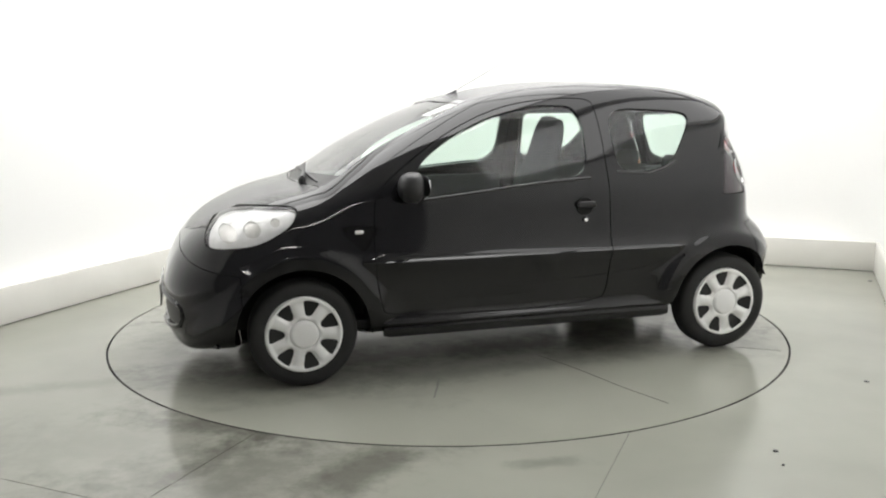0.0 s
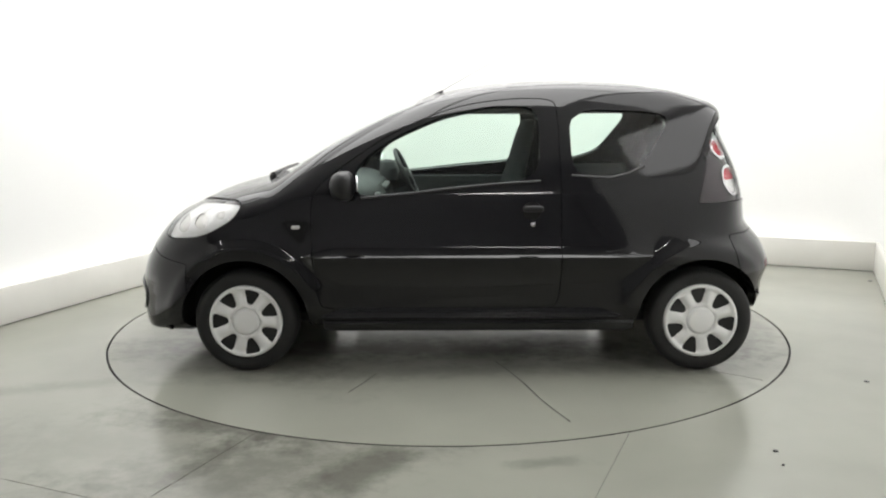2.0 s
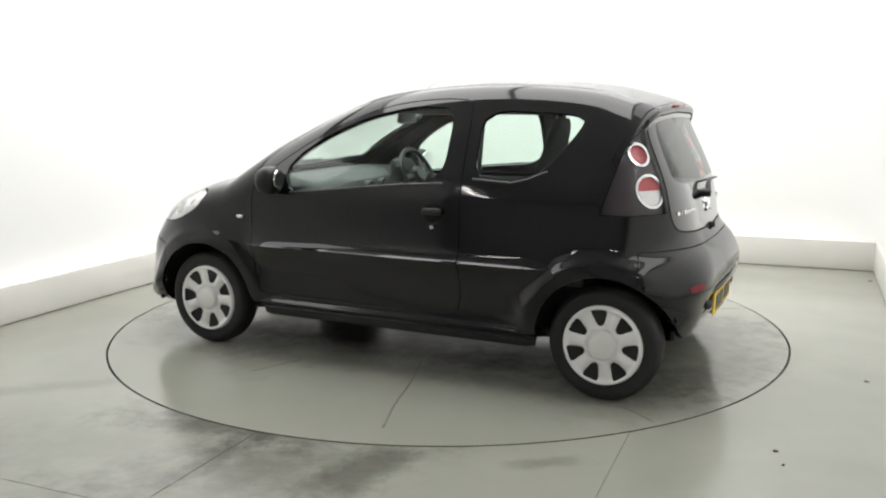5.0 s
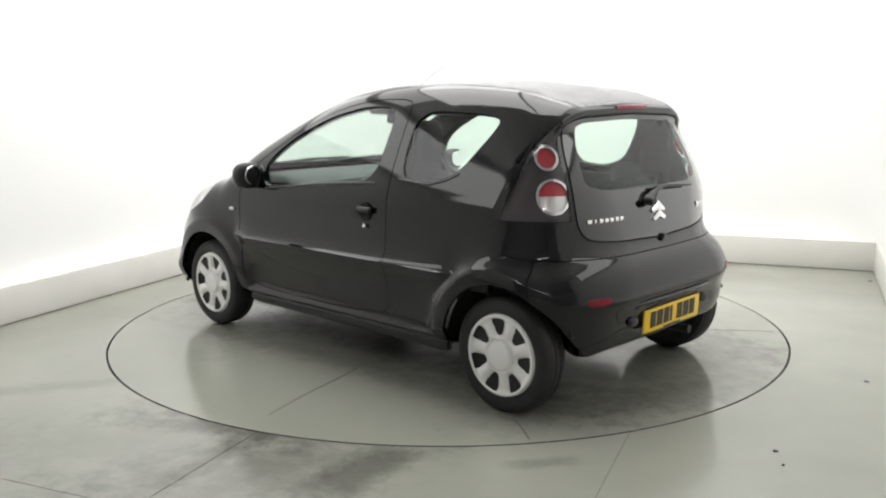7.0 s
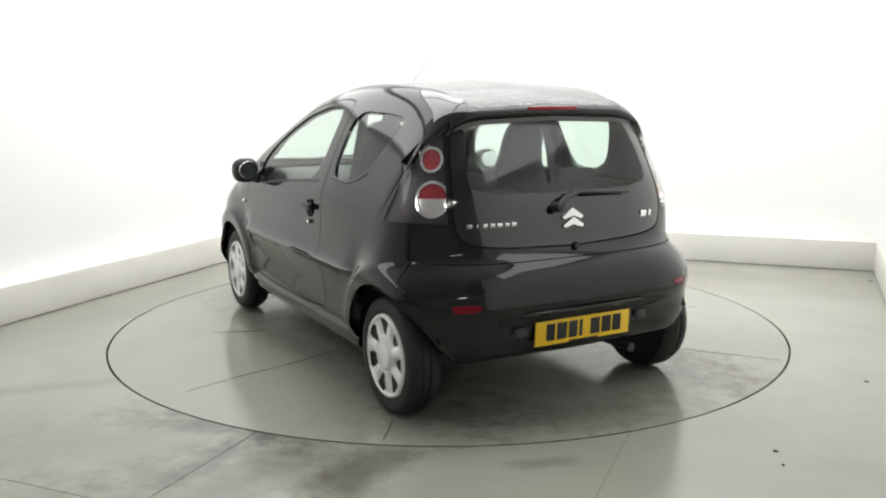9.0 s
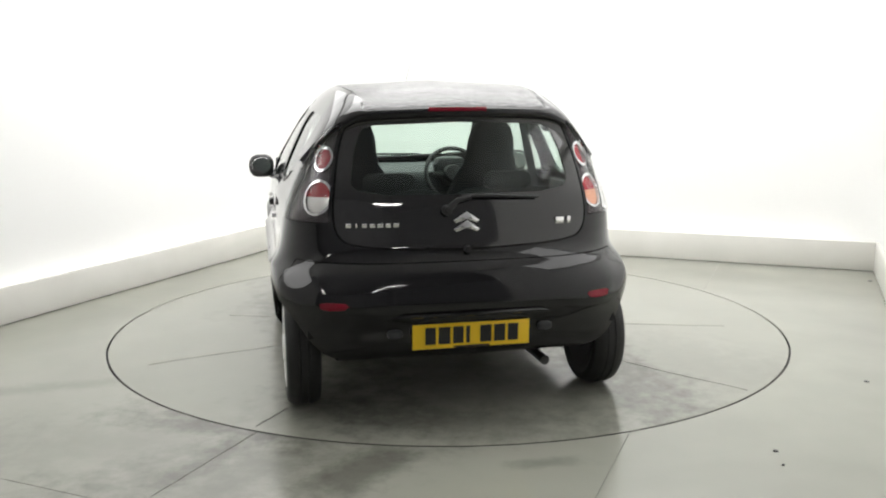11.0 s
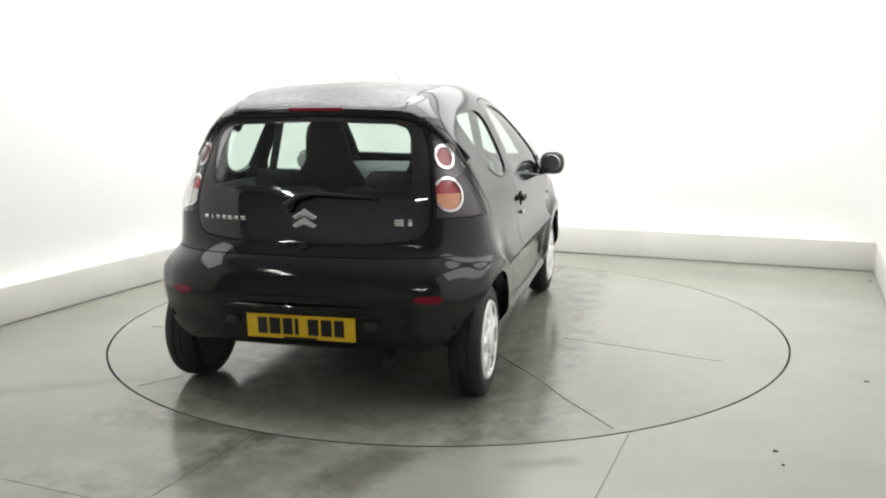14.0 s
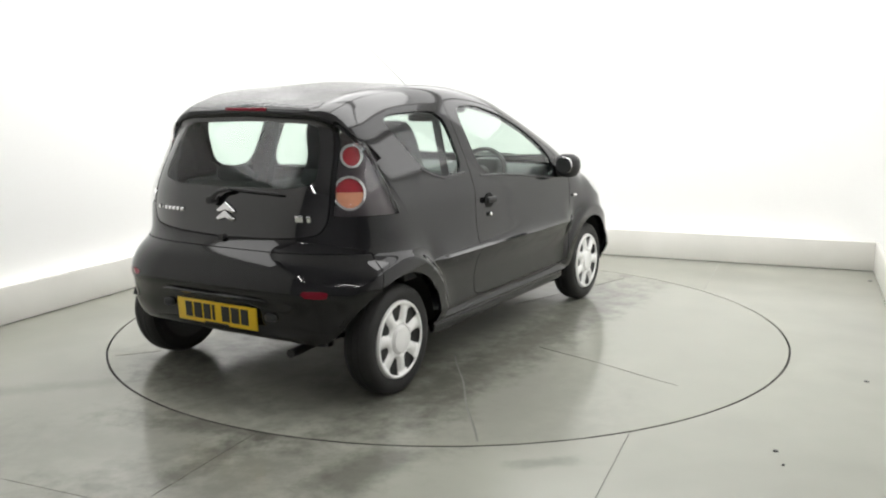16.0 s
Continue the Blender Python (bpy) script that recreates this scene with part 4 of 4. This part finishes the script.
def build_details(car):
    # cabin
    part("cabin_floor", box((2.3, 1.30, 0.05), (0.0, 0, 0.26), bevel=0.01), PLASTIC, car)
    front_seat(car, 0.36, 0.24)
    front_seat(car, -0.36, -0.03)
    rb = new("rear_seat")
    rb.parent = car
    rb["label"] = "dark grey fabric rear bench"
    part("cushion", box((0.46, 1.10, 0.16), (-0.80, 0, 0.46), (0, -6, 0), 0.05, 3), FABRIC, rb)
    for y in (0.29, -0.29):
        part("backrest", moved(loft([(-1.0, 0.45, 0.24, 0.05), (-1.02, 0.50, 0.275, 0.07), (-1.06, 0.70, 0.28, 0.07), (-1.10, 0.88, 0.27, 0.06), (-1.115, 0.95, 0.25, 0.05), (-1.12, 0.975, 0.2, 0.025)]), pose(0, y, 0)), FABRIC, rb)
        part("headrest", moved(loft([(-1.115, 0.97, 0.09, 0.03), (-1.118, 0.99, 0.115, 0.042), (-1.12, 1.03, 0.115, 0.042), (-1.125, 1.055, 0.09, 0.03)]), pose(0, y, 0)), FABRIC, rb)
    part("parcel_shelf", box((0.28, 1.02, 0.02), (-1.27, 0, 0.93), bevel=0.006), FABRIC, car, "dark parcel shelf")
    dash = part("dashboard", moved(loft([(0.62, 0.55, 0.64, 0.10), (0.64, 0.70, 0.67, 0.16), (0.70, 0.86, 0.67, 0.22), (0.74, 0.92, 0.65, 0.22), (0.78, 0.955, 0.60, 0.17)], 40, 5.0), pose(0, 0, 0)), TRIM, car, "grey moulded dashboard")
    part("instrument_pod", moved(loft([(0.50, 0.90, 0.10, 0.06), (0.50, 0.97, 0.11, 0.06), (0.51, 1.01, 0.09, 0.045), (0.515, 1.02, 0.05, 0.02)]), pose(0, -0.36, 0)), TRIM, dash)
    part("glovebox", box((0.16, 0.40, 0.16), (0.55, 0.36, 0.80), (0, 14, 0), 0.03, 3), TRIM, dash)
    for y in (0.55, -0.55, 0.08, -0.08):
        part("air_vent", lathe([(0.0, -0.004), (0.03, -0.004), (0.042, -0.012), (0.045, 0.0), (0.045, 0.02)], 24, "x", (0.49, y, 0.87)), PLASTIC, dash)
    sw = new("steering_wheel")
    sw.parent = car
    sw.matrix_basis = pose(0.385, -0.36, 0.915, 0, 25, 0)
    ring = bmesh.new()
    R, r = 0.178, 0.015
    vs = [[ring.verts.new((r * math.cos(b), (R + r * math.sin(b)) * math.cos(a), (R + r * math.sin(b)) * math.sin(a))) for b in np.linspace(0, 2 * math.pi, 9)[:-1]] for a in np.linspace(0, 2 * math.pi, 41)[:-1]]
    for i in range(40):
        for k in range(8):
            ring.faces.new((vs[i][k], vs[(i + 1) % 40][k], vs[(i + 1) % 40][(k + 1) % 8], vs[i][(k + 1) % 8]))
    part("rim", ring, PLASTIC, sw)
    part("hub", lathe([(0.0, -0.03), (0.05, -0.025), (0.065, 0.0), (0.05, 0.03), (0.03, 0.20), (0.0, 0.20)], 24, "x"), PLASTIC, sw)
    for a in (0, 180, 270):
        part("spoke", moved(box((0.02, 0.14, 0.035), (0.008, 0.11, 0), bevel=0.006), pose(0, 0, 0, a, 0, 0)), PLASTIC, sw)
    rm = part("rear_view_mirror", moved(loft([(0.0, -0.03, 0.09, 0.012), (0.0, -0.022, 0.105, 0.018), (0.0, 0.022, 0.105, 0.018), (0.0, 0.03, 0.09, 0.012)]), pose(0.27, 0, 1.285, 0, -12, 0)), PLASTIC, car)
    part("stem", tube([(0.28, 0, 1.30), (0.33, 0, 1.345)], 0.008), PLASTIC, rm)
    for side in (1, -1):
        part("headliner_rail", box((0.85, 0.05, 0.04), (-0.38, side * 0.43, 1.335), bevel=0.015), TRIM, car)
        part("door_card", box((1.15, 0.03, 0.50), (0.20, side * 0.735, 0.64), bevel=0.012), TRIM, car, "grey inner door panel")
        part("side_trim", box((0.55, 0.03, 0.44), (-0.78, side * 0.725, 0.74), bevel=0.012), TRIM, car)
        # seat belt on the pillar
        part("seat_belt", box((0.006, 0.045, 0.62), (-0.47, side * 0.615, 1.03), (side * 12, 0, 0)), FABRIC, car)

    # door furniture and mirrors
    for side in (1, -1):
        h = part("door_handle", moved(loft([(0.0, -0.052, 0.006, 0.004), (0.0, -0.045, 0.012, 0.016), (0.0, 0.045, 0.012, 0.016), (0.0, 0.052, 0.006, 0.004)]), pose(-0.305, side * 0.815, 0.852, 0, 90, 0)), PLASTIC, car, "black pull door handle")
        part("handle_cup", lathe([(0.0, 0.0), (0.034, 0.001), (0.044, 0.004), (0.047, 0.002)], 24, "y", (-0.30, side * 0.8005, 0.842)), DARK, h)
        part("lock", lathe([(0.0, 0.006 * side), (0.009, 0.005 * side), (0.0115, 0.002 * side), (0.0115, -0.01 * side)], 20, "y", (-0.304, side * 0.812, 0.772)), CHROME, car, "bright door lock")
        part("side_repeater", moved(loft([(0, -0.022, 0.003, 0.004), (0, -0.016, 0.007, 0.010), (0, 0.016, 0.007, 0.010), (0, 0.022, 0.003, 0.004)]), pose(0.892, side * 0.806, 0.762, 0, 90, 0)), LENS_W, car, "clear oval side indicator")
        wm = part("wing_mirror", moved(loft([(0.0, -0.09, 0.045, 0.028), (0.004, -0.08, 0.072, 0.046), (0.008, -0.05, 0.092, 0.062), (0.010, -0.01, 0.10, 0.068), (0.008, 0.035, 0.095, 0.066), (0.002, 0.065, 0.078, 0.054), (-0.004, 0.084, 0.045, 0.03)], 28, 2.4), pose(0.636, side * 0.858, 0.978) @ Matrix.Diagonal((0.9, 0.80, 0.82, 1))), PLASTIC, car, "black plastic wing mirror")
        part("mirror_glass", moved(lathe([(0.0, -0.004), (0.062, -0.004), (0.064, 0.0), (0.0, 0.0)], 28, "x"), pose(0.577, side * 0.858, 0.981, 0, 0, side * 12) @ Matrix.Diagonal((1, 0.98, 0.82, 1))), CHROME, wm, "mirror glass")
        part("arm", tube([(0.64, side * 0.80, 0.925), (0.66, side * 0.745, 0.905), (0.66, side * 0.70, 0.91)], [0.026, 0.03, 0.03], 10), PLASTIC, wm)
        part("mirror_base", slab([(0.72, 0.90), (0.57, 0.895), (0.59, 0.985), (0.64, 1.03)], "y", side * 0.735, side * 0.765, 0.006), PLASTIC, wm)
        part("sill", moved(loft([(0, -0.80, 0.018, 0.030), (0, -0.76, 0.022, 0.038), (0, 0.76, 0.022, 0.038), (0, 0.80, 0.018, 0.030)], 16, 2.5), pose(-0.03, side * 0.752, 0.248, 0, 90, 0)), PAINT, car, "painted sill")
        part("front_fog_light", moved(lathe([(0.0, 0.016), (0.022, 0.013), (0.032, 0.0), (0.032, -0.03)], 20, "x"), pose(1.722, side * 0.600, 0.262, 0, 0, side * 38)), LENS_W, car, "small clear front fog light")
        part("front_lip", tube([(1.806, 0.0, 0.230), (1.793, side * 0.25, 0.230), (1.757, side * 0.45, 0.229), (1.68, side * 0.62, 0.227), (1.575, side * 0.725, 0.225)], 0.014, 8), PAINT, car)
        # rubber seals under the windows and along the door's top
        for pts in ([(0.56, 0.905), (0.3, 0.93), (0.1, 0.952), (-0.12, 0.972), (-0.345, 0.985)], [(-0.50, 1.012), (-0.60, 1.004), (-0.70, 0.998), (-0.79, 1.02), (-0.87, 1.055)]):
            part("window_seal", tube([(x, side * (float(half_width(np.array(x), np.array(z))) * 0.995), z) for x, z in pts], 0.008, 8), PLASTIC, car, "black rubber window seal")
        # dark plugs at the spoiler's ends
        part("spoiler_plug", moved(loft([(0.0, -0.045, 0.014, 0.006), (0.004, -0.03, 0.026, 0.016), (0.02, 0.02, 0.028, 0.02), (0.028, 0.04, 0.02, 0.012)], 16, 2.6), pose(-1.225, side * 0.45, 1.29, 0, 0, side * -20)), PLASTIC, car)

    # glossy surround of the front air intake
    for side in (1, -1):
        pts = [(0.0, 0.447), (0.28, 0.443), (0.46, 0.43), (0.575, 0.405), (0.61, 0.355), (0.575, 0.30), (0.42, 0.274), (0.2, 0.266), (0.0, 0.264)]
        pts = chaikin_open(pts)
        part("intake_surround", tube([(front_x(y, z) - 0.002, side * y, z) for y, z in pts], 0.013, 8), PAINT, car, "glossy black surround of the air intake")
    # rear: plate, emblem, lettering as bars, wiper, brake light
    np_ = part("number_plate", box((0.008, 0.522, 0.112), (-1.577, 0, 0.387), (0, -3, 0), 0.003, 2), PLATE_Y, car, "yellow number plate")
    y = 0.205
    for w in (0.045, 0.052, 0.046, 0.016, None, 0.05, 0.05, 0.046):
        if w is None:
            y -= 0.034
            continue
        part("character_bar", box((0.003, w, 0.076), (-1.5825, y - w / 2, 0.390), (0, -3, 0)), PLATE_K, np_)
        y -= w + 0.0125
    part("maker_bar", box((0.003, 0.16, 0.008), (-1.579, 0, 0.337), (0, -3, 0)), PLATE_K, np_)
    part("plate_garnish", tube([(-1.535, 0.40, 0.44), (-1.565, 0.385, 0.47), (-1.60, 0.30, 0.486), (-1.612, 0.0, 0.488), (-1.60, -0.30, 0.486), (-1.565, -0.385, 0.47), (-1.535, -0.40, 0.44)], 0.010, 10), PAINT, car, "glossy lip above the number plate")
    for s in (1, -1):
        part("plate_lamp", moved(loft([(0, -0.02, 0.02, 0.012), (0, -0.01, 0.034, 0.02), (0, 0.01, 0.034, 0.02), (0, 0.02, 0.02, 0.012)]), pose(-1.562, s * 0.335, 0.405)), TRIM, car, "small grey plate lamp")
    xe = rear_x(0, 0.88)
    em = part("emblem", slab(chevron(0, 0.876, 0.060, 0.040, 0.024), "x", xe - 0.012, xe + 0.004, 0.003), CHROME, car, "chrome double chevron emblem")
    part("chevron", slab(chevron(0, 0.838, 0.060, 0.040, 0.024), "x", xe - 0.018, xe, 0.003), CHROME, em)
    for k, w in enumerate((0.024, 0.008, 0.022, 0.024, 0.026, 0.022, 0.024)):
        yy = 0.510 - 0.0335 * k
        turn = math.degrees(math.atan2(rear_x(yy + 0.02, 0.863) - rear_x(yy - 0.02, 0.863), 0.04))
        part("word_bar", box((0.006, w, 0.019), (rear_x(yy, 0.863) - 0.003, yy, 0.863), (0, -8, -turn), 0.002), CHROME, car, "small chrome lettering bar")
    for yy, w in ((-0.435, 0.042), (-0.482, 0.020)):
        turn = math.degrees(math.atan2(rear_x(yy + 0.02, 0.858) - rear_x(yy - 0.02, 0.858), 0.04))
        part("badge_bar", box((0.008, w, 0.032), (rear_x(yy, 0.858) - 0.003, yy, 0.858), (0, -8, -turn), 0.003), CHROME, car, "small chrome badge bar")
    part("brake_light", box((0.012, 0.265, 0.018), (-1.322, 0, 1.352), (0, 12, 0), 0.004), RED, car, "red high-level brake light strip")
    wp = part("rear_wiper", tube([(-1.497, 0.085, 0.925), (-1.49, 0.04, 0.965), (-1.487, -0.02, 0.978)], [0.018, 0.013, 0.009]), PLASTIC, car, "black rear wiper")
    part("blade", tube([(-1.475, 0.02, 0.983), (-1.485, -0.1, 0.982), (-1.472, -0.33, 0.968)], [0.006, 0.008, 0.005]), PLASTIC, wp)
    part("spindle", lathe([(0.0, -0.02), (0.018, -0.018), (0.022, 0.0), (0.022, 0.03)], 20, "x", (-1.495, 0.085, 0.922)), PLASTIC, wp)
    part("tailgate_catch", lathe([(0.0, -0.014), (0.014, -0.012), (0.016, 0.02)], 16, "x", (-1.515, 0.0, 0.752)), PLASTIC, car)
    part("exhaust_pipe", tube([(-0.9, -0.35, 0.23), (-1.3, -0.36, 0.22), (-1.48, -0.37, 0.215)], 0.022, 12), STEEL, car)
    part("axle_beam", tube([(-1.17, 0.62, 0.25), (-1.12, 0.2, 0.25), (-1.12, -0.2, 0.25), (-1.17, -0.62, 0.25)], 0.03, 10), STEEL, car)

    # front: wipers, scuttle, aerial
    w1 = part("wiper", tube([(1.10, 0.30, 0.985), (1.07, 0.12, 1.003), (1.06, -0.02, 1.012)], [0.016, 0.010, 0.006]), PLASTIC, car, "black front wiper")
    part("blade", tube([(1.04, 0.46, 0.978), (1.06, 0.1, 1.008), (1.06, -0.26, 1.005)], 0.008), PLASTIC, w1)
    part("spindle", lathe([(0.0, 0.03), (0.018, 0.026), (0.02, 0.0)], 16, "z", (1.10, 0.30, 0.962)), PLASTIC, w1)
    ae = part("aerial", tube([(0.172, 0, 1.432), (0.10, 0, 1.475), (-0.10, 0, 1.585), (-0.292, 0, 1.691)], [0.0022, 0.0018, 0.0014, 0.0010], 6), PLASTIC, car, "thin raked roof aerial")
    part("aerial_base", tube([(0.21, 0, 1.405), (0.183, 0, 1.424), (0.152, 0, 1.445)], [0.016, 0.012, 0.005], 10), PLASTIC, ae)
    part("front_plate", box((0.008, 0.522, 0.112), (1.846, 0, 0.40), bevel=0.003), LENS_W, car, "pale front number plate")


build_details(car)


# ---- what moves ----
def motions():
    start = TURN[0][1]
    rows_car, rows_disc = [], []
    for t, a in TURN:
        c, s = math.cos(radians(a)), math.sin(radians(a))
        rows_car.append((t, pose(c * CAR_X - s * CAR_Y, s * CAR_X + c * CAR_Y, 0.0015, 0, 0, a)))
        rows_disc.append((t, pose(0, 0, 0, 0, 0, a - start)))
    walk(car, rows_car)
    walk(table, rows_disc)


motions()
